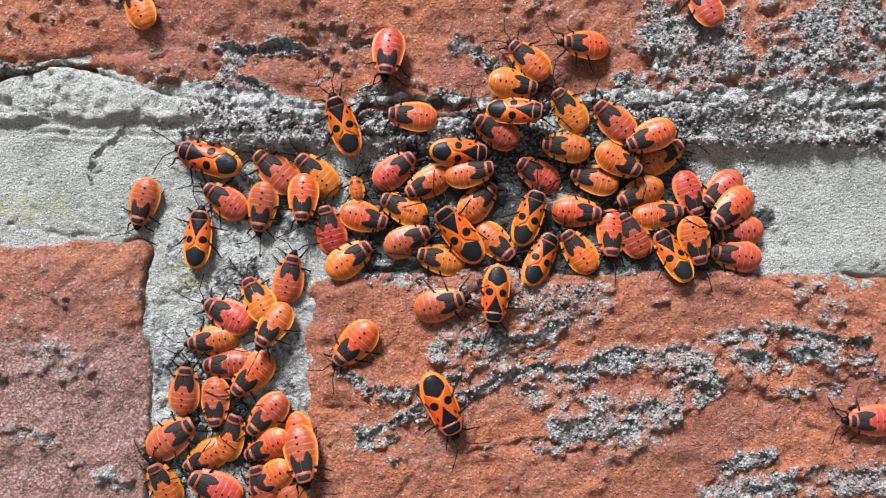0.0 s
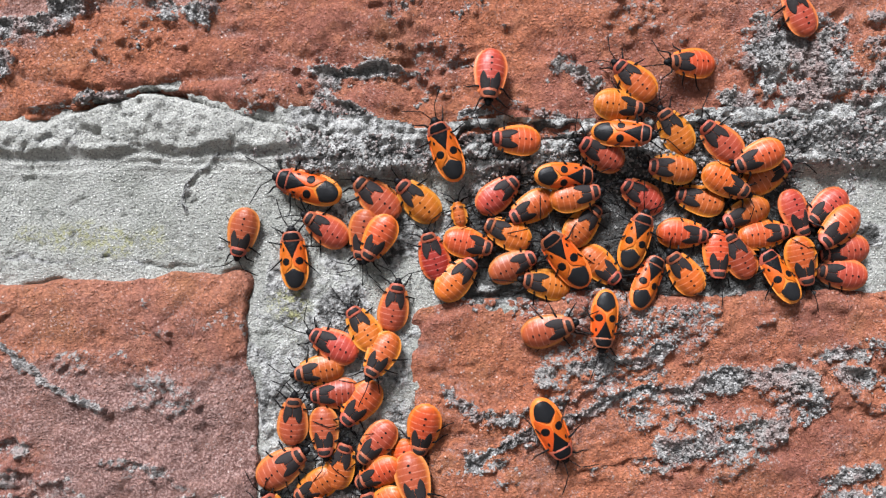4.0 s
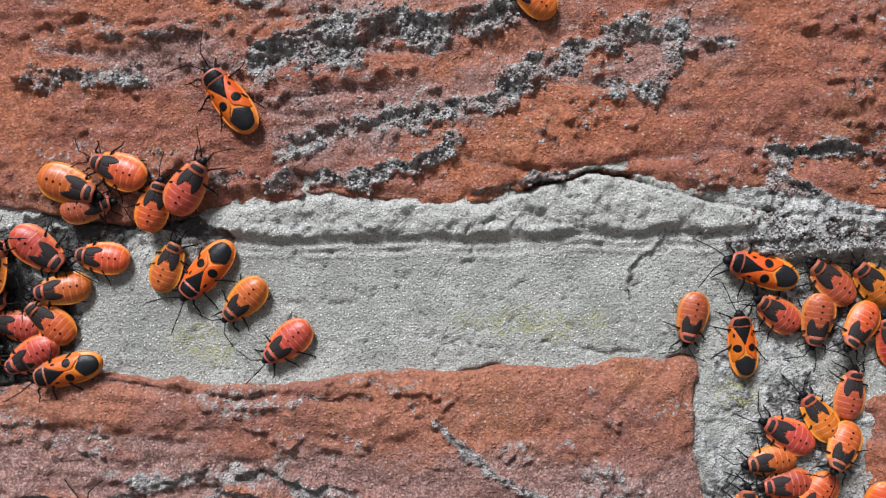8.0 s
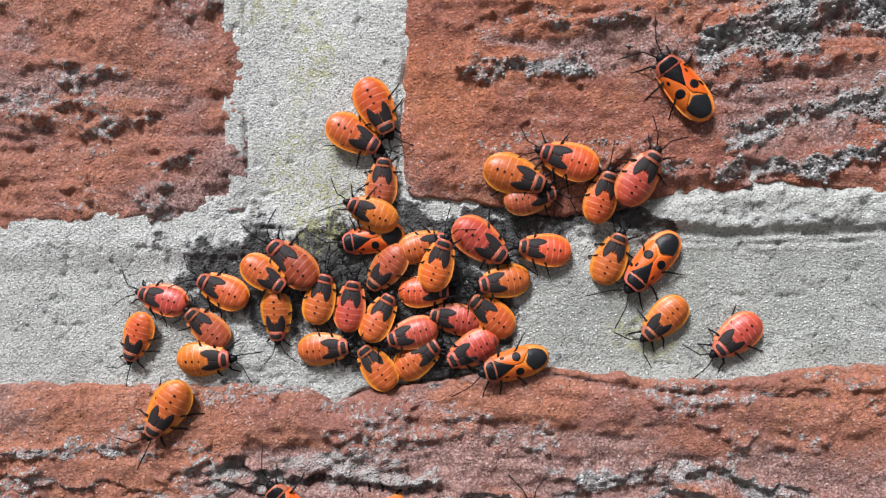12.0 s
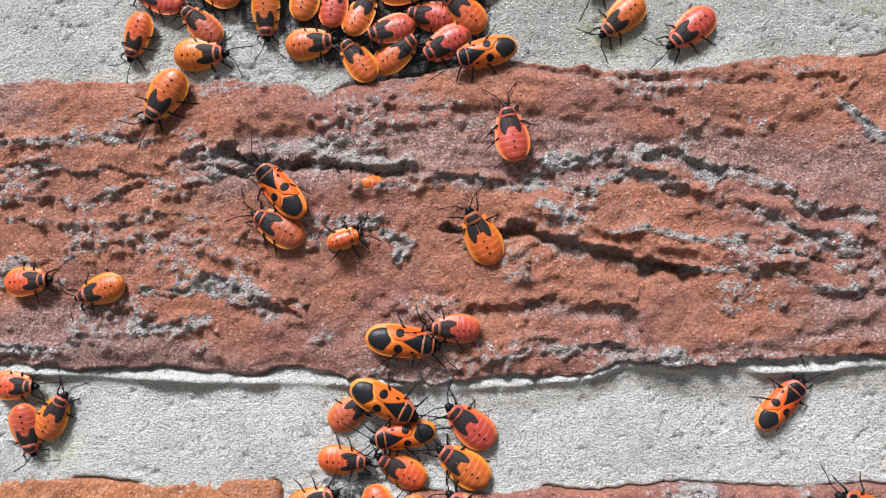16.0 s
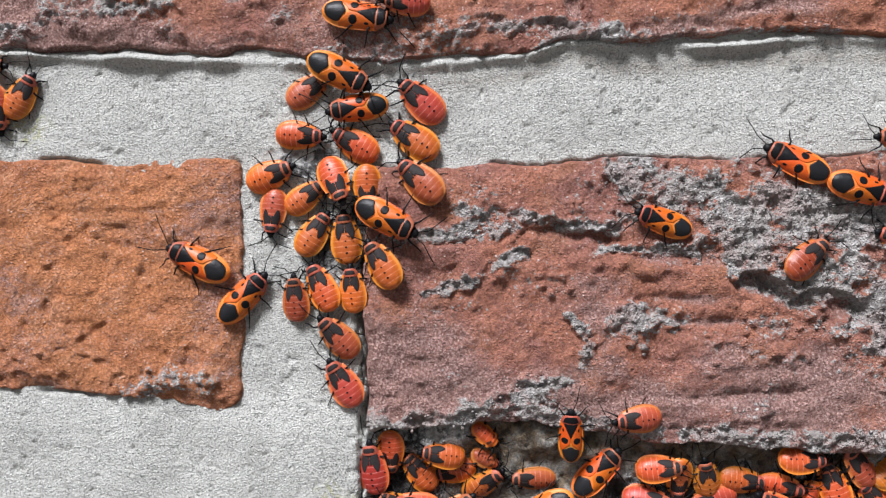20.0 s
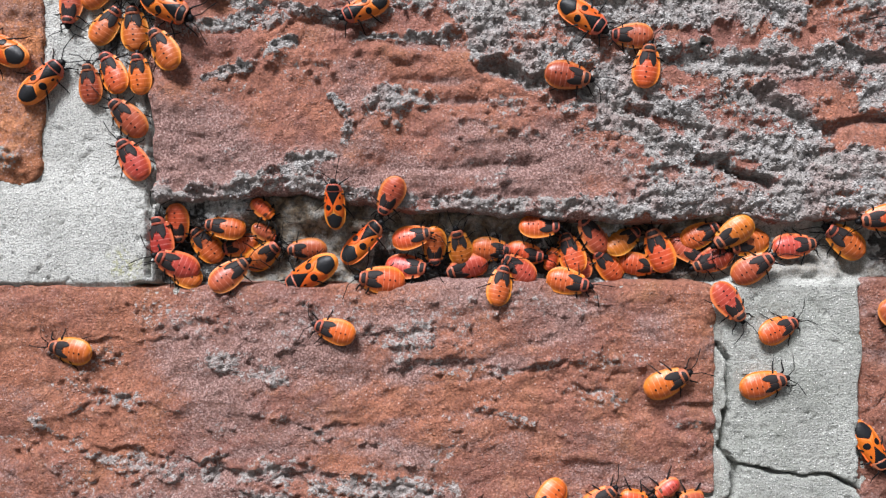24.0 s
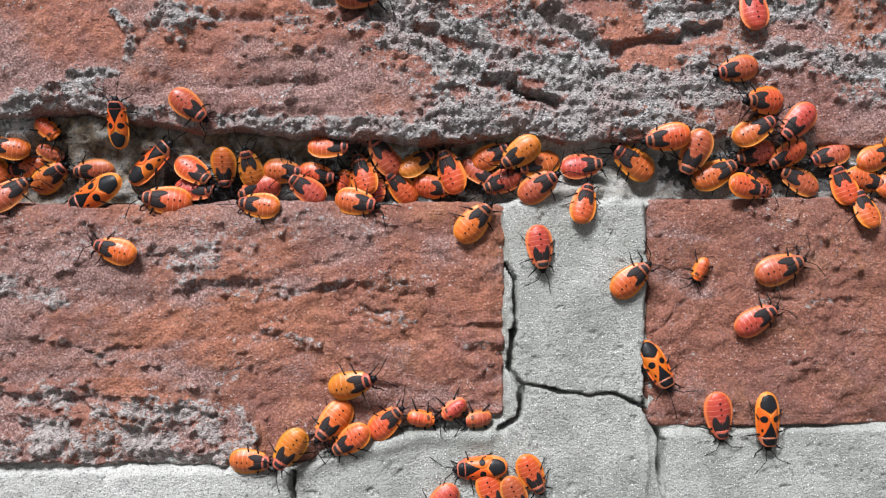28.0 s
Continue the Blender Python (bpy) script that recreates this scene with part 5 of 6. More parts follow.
def build_adult(look_no):
    rnd = random.Random(40 + look_no)
    bug = new("adult_firebug")
    back = Back(-5.4, 6.6, 2.35, -1.5, 0.95, 1.25)
    part("abdomen", abdomen_mesh(back, -5.4, 3.2), RIM, bug, "orange abdomen edge showing beside the wings")
    for side in (-1, 1):
        shape = [(side * x, y) for x, y in ((0.05, 0.35), (1.38, 2.95), (1.72, 2.9), (2.0, 1.2), (2.14, -0.6), (2.08, -2.2), (1.82, -2.75), (1.35, -2.35), (0.75, -1.65), (0.05, -1.15))]
        part("forewing", plate(back, shape, 0.10, 1), WING, bug)
        part("wing_spot", dot(back, side * 1.12, -0.5, 0.68, 0.68, 0.13), BLACK, bug, "large round black spot")
        part("wing_spot", dot(back, side * 1.42, 1.55, 0.17, 0.36, 0.14), BLACK, bug, "small black spot")
    part("wing_membrane", plate(back, mirrored([(0, -1.6), (0.6, -1.95), (1.1, -2.3), (1.60, -2.45), (1.62, -3.0), (1.38, -3.9), (0.85, -4.72), (0, -4.98)]), 0.13, 1), MEMBRANE, bug)
    part("scutellum", plate(back, mirrored([(0, -0.15), (0.35, 0.7), (0.85, 1.75), (1.5, 3.0), (0, 3.05)]), 0.14, 1), BLACK, bug)
    collar = Back(2.4, 6.4, 2.05, 2.9, 0.95, 1.2)
    part("pronotum", plate(collar, mirrored([(0, 2.75), (1.85, 2.75), (1.92, 3.1), (1.32, 4.45), (0, 4.5)]), 0.12, 1), COLLAR, bug, "red collar with pale edges")
    part("pronotum_mark", plate(collar, mirrored([(0, 3.02), (1.42, 3.02), (1.36, 3.45), (1.02, 4.2), (0, 4.25)]), 0.17, 1), BLACK, bug, "black patch of the collar")
    part("chest", blob(0, 3.2, 1.0, 1.75, 1.5, 0.75), BLACK, bug)
    part("head", blob(0, 4.75, 1.15, 0.72, 0.82, 0.52), BLACK, bug)
    for side in (-1, 1):
        part("eye", blob(side * 0.74, 4.58, 1.25, 0.22, 0.26, 0.24, 8, 6), BLACK, bug)
    limbs(bug, rnd, 1.08, 2.6, 5.3, 1.0)
    return tagged(bug, category="firebug")


def build_nymph(look_no, hue):
    rnd = random.Random(70 + look_no)
    bug = new("firebug_nymph")
    back = Back(-4.6, 5.1, 2.62, -1.35, 0.95, 1.36, True)
    part("abdomen", abdomen_mesh(back, -4.6, 2.6), HUES[hue][1], bug)
    for y, r in ((-0.75, 0.12), (-1.75, 0.15), (-2.70, 0.17)):
        part("dorsal_spot", dot(back, 0, y, r * 1.25, r, 0.05), BLACK, bug)
    for side in (-1, 1):
        lobe = [(side * x, y) for x, y in ((0.02, 2.42), (1.18, 2.38), (1.40, 1.8), (1.58, 0.95), (1.56, 0.15), (1.24, -0.62), (0.90, -0.30), (0.62, 0.25), (0.40, 0.85), (0.30, 0.60), (0.02, 0.55))]
        part("wing_pad", plate(back, lobe, 0.07, 1), PAD, bug)
    collar = Back(1.4, 5.0, 1.62, 2.1, 0.95, 1.22)
    part("pronotum", plate(collar, mirrored([(0, 2.15), (1.44, 2.15), (1.50, 2.5), (1.04, 3.62), (0, 3.67)]), 0.13, 1), COLLAR, bug, "pinkish collar")
    part("pronotum_mark", plate(collar, mirrored([(0, 2.55), (1.02, 2.55), (0.98, 2.95), (0.74, 3.30), (0, 3.34)]), 0.18, 1), PAD, bug, "dark band of the collar")
    part("chest", blob(0, 2.3, 1.0, 1.32, 1.4, 0.75), BLACK, bug)
    part("head", blob(0, 3.9, 1.1, 0.58, 0.76, 0.48), BLACK, bug)
    for side in (-1, 1):
        part("eye", blob(side * 0.58, 3.74, 1.2, 0.19, 0.22, 0.2, 8, 6), BLACK, bug)
    limbs(bug, rnd, 0.88, 1.9, 4.4, 0.95)
    return tagged(bug, category="firebug")


def build_larva(look_no, hue):
    rnd = random.Random(90 + look_no)
    bug = new("young_firebug_nymph")
    back = Back(-2.6, 3.2, 1.5, -0.6, 0.65, 1.25)
    part("abdomen", abdomen_mesh(back, -2.6, 1.5, 18, 9, 0.03), HUES[hue][1], bug)
    for y in (-0.5, -1.1, -1.7):
        part("dorsal_spot", dot(back, 0, y, 0.13, 0.10, 0.04), BLACK, bug)
    for side in (-1, 1):
        lobe = [(side * x, y) for x, y in ((0.25, 1.2), (0.9, 1.15), (1.0, 0.8), (0.85, 0.6), (0.5, 0.75), (0.25, 0.9))]
        part("wing_pad", plate(back, lobe, 0.05, 1), DEEP_PAD, bug, "short dark brown wing pad")
    collar = Back(0.8, 3.0, 1.1, 1.3, 0.65, 0.9)
    part("pronotum", plate(collar, mirrored([(0, 1.15), (1.0, 1.15), (0.72, 2.0), (0, 2.05)]), 0.08, 1), HUES[hue][1], bug)
    part("head", blob(0, 2.25, 0.75, 0.5, 0.48, 0.35), BLACK, bug)
    limbs(bug, rnd, 0.62, 1.0, 2.5, 0.65)
    return tagged(bug, category="firebug")


MODELS, MOVERS = {}, []
CAST = random.Random(7)


def bug_pose(x, z, turn, height, pitch, roll):
    """Where a bug stands: its belly on the wall at (x, z), its head turned from the right by turn degrees; height in mm."""
    ahead = Vector((math.cos(radians(turn)), 0, math.sin(radians(turn))))
    out = Vector((0, -1, 0))
    side = ahead.cross(out)
    m = Matrix((side, ahead, out)).transposed().to_4x4()
    return Matrix.Translation((x * MM, -height * MM, BASE + z * MM)) @ m @ pose(0, 0, 0, pitch, roll, 0)


def footing(x, z, turn):
    """Height of the wall under a bug, and what is there."""
    c, s = math.cos(radians(turn)), math.sin(radians(turn))
    spots = [(0, 0), (2.6, 0), (-2.6, 0), (1.2, 1.8), (1.2, -1.8), (-1.2, 1.8), (-1.2, -1.8)]
    h = ground_at([x + a * c - b * s for a, b in spots], [z + a * s + b * c for a, b in spots])
    on_brick = max(float(inside(b, np.array([float(x)]), np.array([float(z)]))[0]) for b in BRICKS) > 1.0
    hollow = x > -92 and -158 < z < -142 and not on_brick
    pitch = math.degrees(math.atan2(float(h[1] - h[2]), 5.2))
    weight = 0.9 if hollow and z < -153 else 0.55
    return float(weight * h.max() + (1 - weight) * h.mean()), max(-14, min(14, pitch)), "in a deep crevice" if hollow else "on weathered brick" if on_brick else "on grey mortar"


def place_bug(kind, hue, x, z, turn, size, lift, keys=()):
    if kind == "nymph":
        size = max(size, 0.93)
    look_no = CAST.randrange(3 if kind != "larva" else 1)
    pitch, roll = CAST.uniform(-5, 5), CAST.uniform(-9, 9) * (2.6 if x > -92 and -157 < z < -144 else 1.0)
    if lift > 0:
        pitch += CAST.uniform(2, 7)
    rows = []
    for t, kx, kz, kturn in keys or [(0, x, z, turn)]:
        height, slope, where = footing(kx, kz, kturn)
        rows.append((t, bug_pose(kx, kz, kturn, height + lift, pitch + slope, roll)))
    model = MODELS.get((kind, hue, look_no))
    if model is None:
        bug = {"adult": build_adult, "nymph": build_nymph, "larva": build_larva}[kind](*((look_no,) if kind == "adult" else (look_no, hue)))
        MODELS[kind, hue, look_no] = bug
        bug.matrix_basis = rows[0][1]
    else:
        bug = copy_thing(model, rows[0][1])
    bug.scale = (size, size, size)
    doing = "walking" if keys else "resting"
    if kind == "adult":
        label = f"orange and black adult firebug {doing} {where}"
    elif kind == "nymph":
        label = f"{HUES[hue][0]} firebug nymph with black wing pads {doing} {where}"
    else:
        label = f"small {HUES[hue][0]} young firebug nymph {doing} {where}"
    tagged(bug, label, "firebug", "firebugs on the wall")
    if keys:
        rows = ([(0, rows[0][1])] if rows[0][0] > 0 else []) + rows + ([(28, rows[-1][1])] if rows[-1][0] < 28 else [])
        MOVERS.append((bug, rows))


def adult(x, z, turn, size, lift, keys=()):
    place_bug("adult", "", x, z, turn, size, lift, keys)


def nymph(hue, x, z, turn, size, lift, keys=()):
    place_bug("nymph", hue, x, z, turn, size, lift, keys)


def larva(hue, x, z, turn, size, lift, keys=()):
    place_bug("larva", hue, x, z, turn, size, lift, keys)


# around the first joint and its upright joint
nymph(RED, 51.8, 0.6, -96, 0.99, 0)
adult(44.9, -10.0, 110, 0.95, 0)
nymph(ORANGE, 55.2, -8.8, 177, 0.93, 0)
nymph(ORANGE, 73.5, 0.1, 136, 0.94, 0)
nymph(YELLOW, 71.4, -3.9, -9, 0.89, 0)
adult(71.9, -8.3, -8, 0.90, 1.3)
nymph(RED, 68.3, -10.6, 150, 0.94, 0)
nymph(ORANGE, 81.8, 2.2, -178, 0.90, 0)
nymph(YELLOW, 79.8, -7.4, 122, 0.92, 0)
nymph(RED, 86.7, -9.2, 134, 0.97, 0)
nymph(ORANGE, 91.9, -12.2, -158, 0.82, 1.3)
nymph(ORANGE, 94.7, -14.5, 30, 0.84, 0)
nymph(ORANGE, 79.0, -13.4, 173, 0.82, 0)
nymph(YELLOW, 87.8, -15.7, -31, 0.87, 1.3)
nymph(ORANGE, 83.7, -18.3, 163, 0.87, 0)
adult(63.0, -14.2, -2, 0.90, 0)
nymph(ORANGE, 65.0, -17.4, 10, 0.87, 1.3)
nymph(RED, 53.1, -16.6, 38, 0.92, 0)
nymph(ORANGE, 57.6, -19.0, -152, 0.87, 0)
nymph(ORANGE, 66.0, -21.6, 49, 0.89, 0)
nymph(RED, 74.9, -17.2, 147, 0.90, 0)
adult(23.7, -15.1, 162, 1.04, 0)
nymph(RED, 13.3, -22.2, -104, 0.91, 0)
adult(22.2, -27.6, 87, 0.93, 0, [(0, 22.2, -27.6, 87), (2.5, 22.1, -26.4, 94), (5, 20.8, -26.1, 94)])
nymph(RED, 25.9, -21.4, 145, 0.91, 0)
nymph(RED, 32.1, -22.9, -99, 0.96, 0)
nymph(RED, 33.8, -16.9, 139, 1.04, 0)
nymph(ORANGE, 38.7, -21.8, -92, 0.94, 1.3, [(0, 38.7, -21.8, -92), (2.4, 38.0, -22.4, -94), (4.5, 33.7, -23.7, -127), (5, 37.3, -23.8, -126)])
nymph(YELLOW, 40.3, -17.2, 135, 1.00, 0)
larva(ORANGE, 46.9, -19.6, 100, 0.85, 0)
nymph(ORANGE, 48.4, -24.4, -15, 0.93, 0)
nymph(SHADED, 42.7, -25.8, 105, 0.87, 0)
nymph(YELLOW, 46.1, -30.7, 35, 0.97, 0, [(0, 46.1, -30.7, 35), (2.5, 45.8, -30.5, 38), (4.5, 47.3, -28.2, 56), (5, 49.7, -25.7, 87), (5.5, 49.7, -25.6, 86)])
nymph(YELLOW, 53.9, -22.8, 155, 0.88, 0)
nymph(RED, 55.2, -27.6, 24, 0.88, 0)
nymph(YELLOW, 59.6, -30.8, 169, 0.86, -0.5)
adult(62.9, -26.7, 127, 1.03, 1.3)
nymph(ORANGE, 68.9, -28.4, -43, 0.82, -0.5)
adult(73.9, -24.2, 69, 0.91, 1.3)
adult(75.3, -30.7, 61, 0.90, 0)
nymph(ORANGE, 81.7, -23.3, -5, 0.85, 0)
nymph(YELLOW, 81.4, -29.2, 125, 0.87, 0)
nymph(ORANGE, 86.5, -27.2, -94, 0.82, 0)
nymph(SHADED, 89.7, -26.7, 116, 0.87, 0)
nymph(ORANGE, 90.8, -20.5, -156, 0.82, 0)
nymph(ORANGE, 94.2, -23.8, 6, 0.82, 0)
nymph(RED, 98.8, -21.0, -71, 0.82, 0)
adult(95.6, -30.3, 116, 0.90, 0)
nymph(ORANGE, 99.2, -28.2, -77, 0.87, 1.3)
nymph(RED, 103.7, -20.2, -139, 0.82, -0.5)
nymph(ORANGE, 104.3, -23.2, -140, 1.01, 1.3)
nymph(RED, 105.9, -26.5, -172, 0.82, 0)
nymph(RED, 105.4, -30.0, 171, 0.83, 0)
nymph(RED, 36.5, -33.5, 79, 0.89, 0)
nymph(YELLOW, 31.6, -37.0, 121, 0.90, 0)
nymph(RED, 26.9, -39.4, 152, 0.97, 0)
nymph(ORANGE, 24.4, -43.4, -171, 0.87, -0.5)
nymph(ORANGE, 34.3, -41.5, -120, 0.93, 1.3)
nymph(ORANGE, 30.8, -48.9, -132, 0.98, 0)
nymph(SHADED, 26.9, -47.2, -176, 0.82, -0.5)
nymph(RED, 20.6, -50.7, 85, 0.90, 0)
nymph(RED, 25.5, -53.3, -86, 0.91, 0)
nymph(RED, 19.1, -58.2, 34, 1.07, 0)
nymph(ORANGE, 28.0, -57.9, 73, 0.83, 0)
nymph(RED, 33.1, -55.1, -132, 0.94, 0)
nymph(ORANGE, 38.5, -58.7, -76, 0.90, -0.5)
nymph(RED, 39.3, -61.0, -75, 1.06, 1.3)
nymph(ORANGE, 33.3, -59.6, -153, 0.82, 0)
nymph(ORANGE, 23.6, -61.5, -149, 0.82, -0.5)
nymph(ORANGE, 17.4, -65.1, 116, 0.82, 0)
nymph(RED, 25.1, -65.9, 153, 1.05, 0)
nymph(ORANGE, 34.1, -64.7, -145, 0.88, 0)
nymph(RED, 38.0, -68.9, -60, 0.82, -0.5)
nymph(SHADED, 32.6, -65.8, 107, 0.82, -0.5)
nymph(RED, 60.5, -37.5, 17, 1.00, 0)
adult(68.4, -36.4, -96, 0.90, 0)
adult(60.2, -53.0, -65, 1.02, 0)
nymph(ORANGE, 46.8, -44.0, -134, 1.02, 0, [(0, 46.8, -44.0, -134), (1, 43.1, -47.6, -141), (2, 41.5, -47.9, -110), (2.5, 41.0, -49.5, -107), (5, 40.4, -53.2, -100), (5.5, 40.1, -50.7, -101)])
nymph(YELLOW, 12.5, 9.2, 117, 0.91, 0, [(0, 12.5, 9.2, 117), (2, 9.8, 11.7, 120), (5, 5.5, 23.5, 121), (7, -5.0, 29.0, 130), (8, -9.5, 25.9, 141)])
nymph(RED, 100.5, 8.7, 119, 0.94, 0, [(0, 100.5, 8.7, 119), (5, 98.3, 10.0, 114)])
nymph(RED, 125.1, -55.1, -179, 0.90, 0)
# around the second joint
nymph(RED, -131.7, -17.2, 164, 0.93, 0)
nymph(ORANGE, -135.7, -23.0, -112, 0.91, 0)
nymph(ORANGE, -122.6, -16.0, 154, 0.98, 0)
nymph(ORANGE, -115.5, -14.0, -37, 0.93, 1.3)
nymph(SHADED, -111.9, -12.1, 136, 1.10, 0)
nymph(ORANGE, -114.2, -20.1, -91, 0.84, 0)
nymph(RED, -125.2, -21.4, 137, 0.82, 0)
nymph(YELLOW, -125.0, -26.1, 1, 1.02, 0)
nymph(ORANGE, -130.5, -33.4, -124, 1.10, 0)
nymph(ORANGE, -107.6, -17.4, 74, 0.82, 0)
nymph(ORANGE, -106.9, -24.9, 5, 0.97, 0)
nymph(ORANGE, -98.5, 10.3, -65, 1.08, 0)
nymph(ORANGE, -101.9, 6.3, -30, 1.06, 0)
nymph(RED, -98.1, -0.4, 82, 0.90, -0.5)
nymph(YELLOW, -99.7, -4.9, 154, 0.94, 1.3)
adult(-99.9, -8.9, -171, 0.94, -0.5)
nymph(RED, -97.7, -13.5, -131, 0.97, -0.5)
nymph(ORANGE, -92.0, -10.1, 15, 0.82, -0.5)
nymph(YELLOW, -89.8, -12.6, 70, 0.97, 1.3)
nymph(RED, -83.5, -9.8, -38, 1.11, 0)
nymph(ORANGE, -74.7, -11.2, 172, 0.95, 0)
nymph(ORANGE, -80.9, -15.9, -170, 0.96, 0)
nymph(ORANGE, -91.8, -17.0, -1, 0.94, -0.5)
nymph(RED, -103.1, -18.5, 80, 0.88, 0)
nymph(ORANGE, -98.8, -20.5, 61, 0.93, 0)
nymph(RED, -88.0, -20.9, 170, 0.91, -0.5)
nymph(ORANGE, -82.8, -20.4, 138, 0.99, 0)
nymph(RED, -94.5, -23.3, -165, 0.84, 0)
nymph(ORANGE, -99.8, -27.8, 126, 0.82, 0)
nymph(ORANGE, -93.1, -26.7, 34, 0.99, -0.5)
nymph(RED, -85.7, -25.7, -153, 0.99, 0)
adult(-79.4, -27.6, -166, 0.99, 0.5)
nymph(ORANGE, -78.1, -0.3, -21, 1.12, 0)
nymph(ORANGE, -70.9, 1.8, 159, 1.05, 0)
nymph(RED, -76.0, -3.5, 10, 0.93, -0.5)
nymph(ORANGE, -66.0, -3.3, 71, 0.94, 0)
nymph(RED, -60.5, -0.7, 56, 1.06, 0)
adult(-54.0, 11.7, 126, 1.09, 0)
nymph(ORANGE, -64.4, -12.4, 65, 0.97, 0)
adult(-58.8, -13.5, -132, 1.06, 0)
nymph(ORANGE, -53.4, -18.1, -136, 0.97, 0, [(8, -53.4, -18.1, -136), (11, -57.1, -21.4, -136), (16, -57.7, -22.4, -140)])
nymph(RED, -47.1, -24.6, -142, 1.0, 0)
# second course brick
nymph(RED, -77.7, -51.9, 86, 1.04, 0, [(13.5, -77.7, -51.9, 86), (14, -75.5, -47.9, 89), (15, -75.0, -43.2, 92), (16, -75.5, -40.4, 99), (17, -76.8, -36.0, 102)])
adult(-111.7, -48.5, 132, 1.06, 0)
nymph(RED, -112.8, -54.4, 151, 1.06, -0.5)
larva(ORANGE, -101.8, -56.5, 18, 1.11, 0)
larva(YELLOW, -98.4, -47.6, 174, 1.12, -1.7)
nymph(YELLOW, -77.2, -64.2, 131, 1.10, 0, [(13.5, -77.2, -64.2, 131), (14, -74.7, -62.4, 130), (17, -82.4, -55.4, 112)])
adult(-93.1, -73.0, -8, 1.12, 0)
nymph(RED, -85.0, -70.7, 177, 0.88, 0)
nymph(ORANGE, -153.6, -62.5, 4, 0.93, 0)
nymph(ORANGE, -139.3, -63.3, -157, 0.94, 0, [(14, -139.3, -63.3, -157), (17, -143.1, -64.4, -164)])
adult(-34.8, -85.3, 42, 0.98, 0, [(15.5, -34.8, -85.3, 42), (16, -33.5, -83.7, 46), (16.5, -33.0, -75.6, 93), (17, -32.6, -69.7, 102), (17.5, -34.5, -68.8, 91), (18, -34.1, -63.7, 91), (18.5, -33.5, -59.2, 77), (20, -37.0, -53.3, 78)])
nymph(ORANGE, -151.9, -85.0, 60, 0.99, 0)
nymph(RED, -156.6, -87.4, -80, 1.01, 0)
nymph(ORANGE, -158.1, -80.0, -2, 0.85, 0)
# third course, head joint
adult(-96.2, -82.4, -27, 1.11, 1.3)
nymph(RED, -101.9, -84.6, 36, 0.98, -0.5)
adult(-93.4, -88.1, -172, 1.00, 1.3)
nymph(ORANGE, -103.2, -92.4, -4, 0.97, 0)
nymph(ORANGE, -94.0, -93.9, 149, 1.03, 0)
nymph(RED, -82.9, -86.8, 138, 1.12, 0)
nymph(ORANGE, -84.0, -93.4, 144, 1.12, 0)
nymph(RED, -82.6, -100.5, 138, 1.12, 0)
nymph(YELLOW, -108.3, -99.1, 22, 1.02, 0)
nymph(ORANGE, -96.9, -100.8, -67, 1.03, 1.3)
nymph(ORANGE, -91.8, -101.9, -89, 0.82, -0.5)
nymph(ORANGE, -102.3, -103.0, 36, 0.83, 0)
nymph(RED, -108.1, -105.8, -96, 0.94, 0)
adult(-88.0, -106.9, -27, 1.11, 1.3)
nymph(ORANGE, -100.9, -109.3, 57, 0.99, 0)
nymph(ORANGE, -95.5, -110.0, 96, 1.04, 0)
nymph(ORANGE, -89.0, -114.4, 123, 1.05, 0)
nymph(SHADED, -104.1, -120.2, 94, 0.88, 0)
nymph(ORANGE, -99.5, -118.3, 117, 1.03, 0)
nymph(YELLOW, -94.2, -118.6, 95, 0.89, 0)
nymph(RED, -97.1, -126.6, 132, 1.04, 0)
nymph(RED, -96.3, -134.7, 122, 1.05, 0)
adult(-120.5, -114.0, 155, 1.12, 0)
adult(-113.2, -120.2, 47, 1.05, 0)
adult(-21.6, -99.9, 150, 1.07, 0, [(17, -21.6, -99.9, 150), (20, -20.4, -98.3, 150), (21, -17.2, -100.4, 141), (22, -17.4, -100.3, 139), (25, -20.2, -95.1, 136)])
adult(-12.4, -103.6, -19, 1.03, 0, [(17, -12.4, -103.6, -19), (20, -10.8, -102.6, -17), (21, -9.2, -107.0, -36), (22, -8.6, -107.9, -38), (25, -11.4, -109.7, -35)])
nymph(RED, -4.0, -111.1, 159, 0.82, -0.5, [(20, -4.0, -111.1, 159), (22, -0.9, -111.9, 183), (25, -2.3, -112.8, 174)])
nymph(RED, 4.0, -95.0, 176, 0.95, 0, [(18, 4.0, -95.0, 176), (20, -3.8, -94.5, 176), (21, -6.6, -94.2, 175), (21.5, -10.3, -93.5, 172), (22, -11.5, -93.3, 170), (25, -14.0, -91.0, 150)])
adult(-36.5, -109.2, 164, 0.94, 0, [(18, -36.5, -109.2, 164), (20, -42.5, -107.8, 159), (22, -51.7, -107.4, 204)])
nymph(SHADED, -19.5, -113.9, 39, 1.03, 0, [(20, -19.5, -113.9, 39), (22, -17.6, -117.6, -35), (25, -12.5, -120.4, -2)])
nymph(ORANGE, -2.7, -124.1, 84, 0.98, 0, [(20, -2.7, -124.1, 84), (21, -5.5, -122.5, 93), (22, -3.9, -122.3, 93), (25, 1.9, -117.1, 77)])
adult(49.5, -115.4, 116, 1.12, 0)
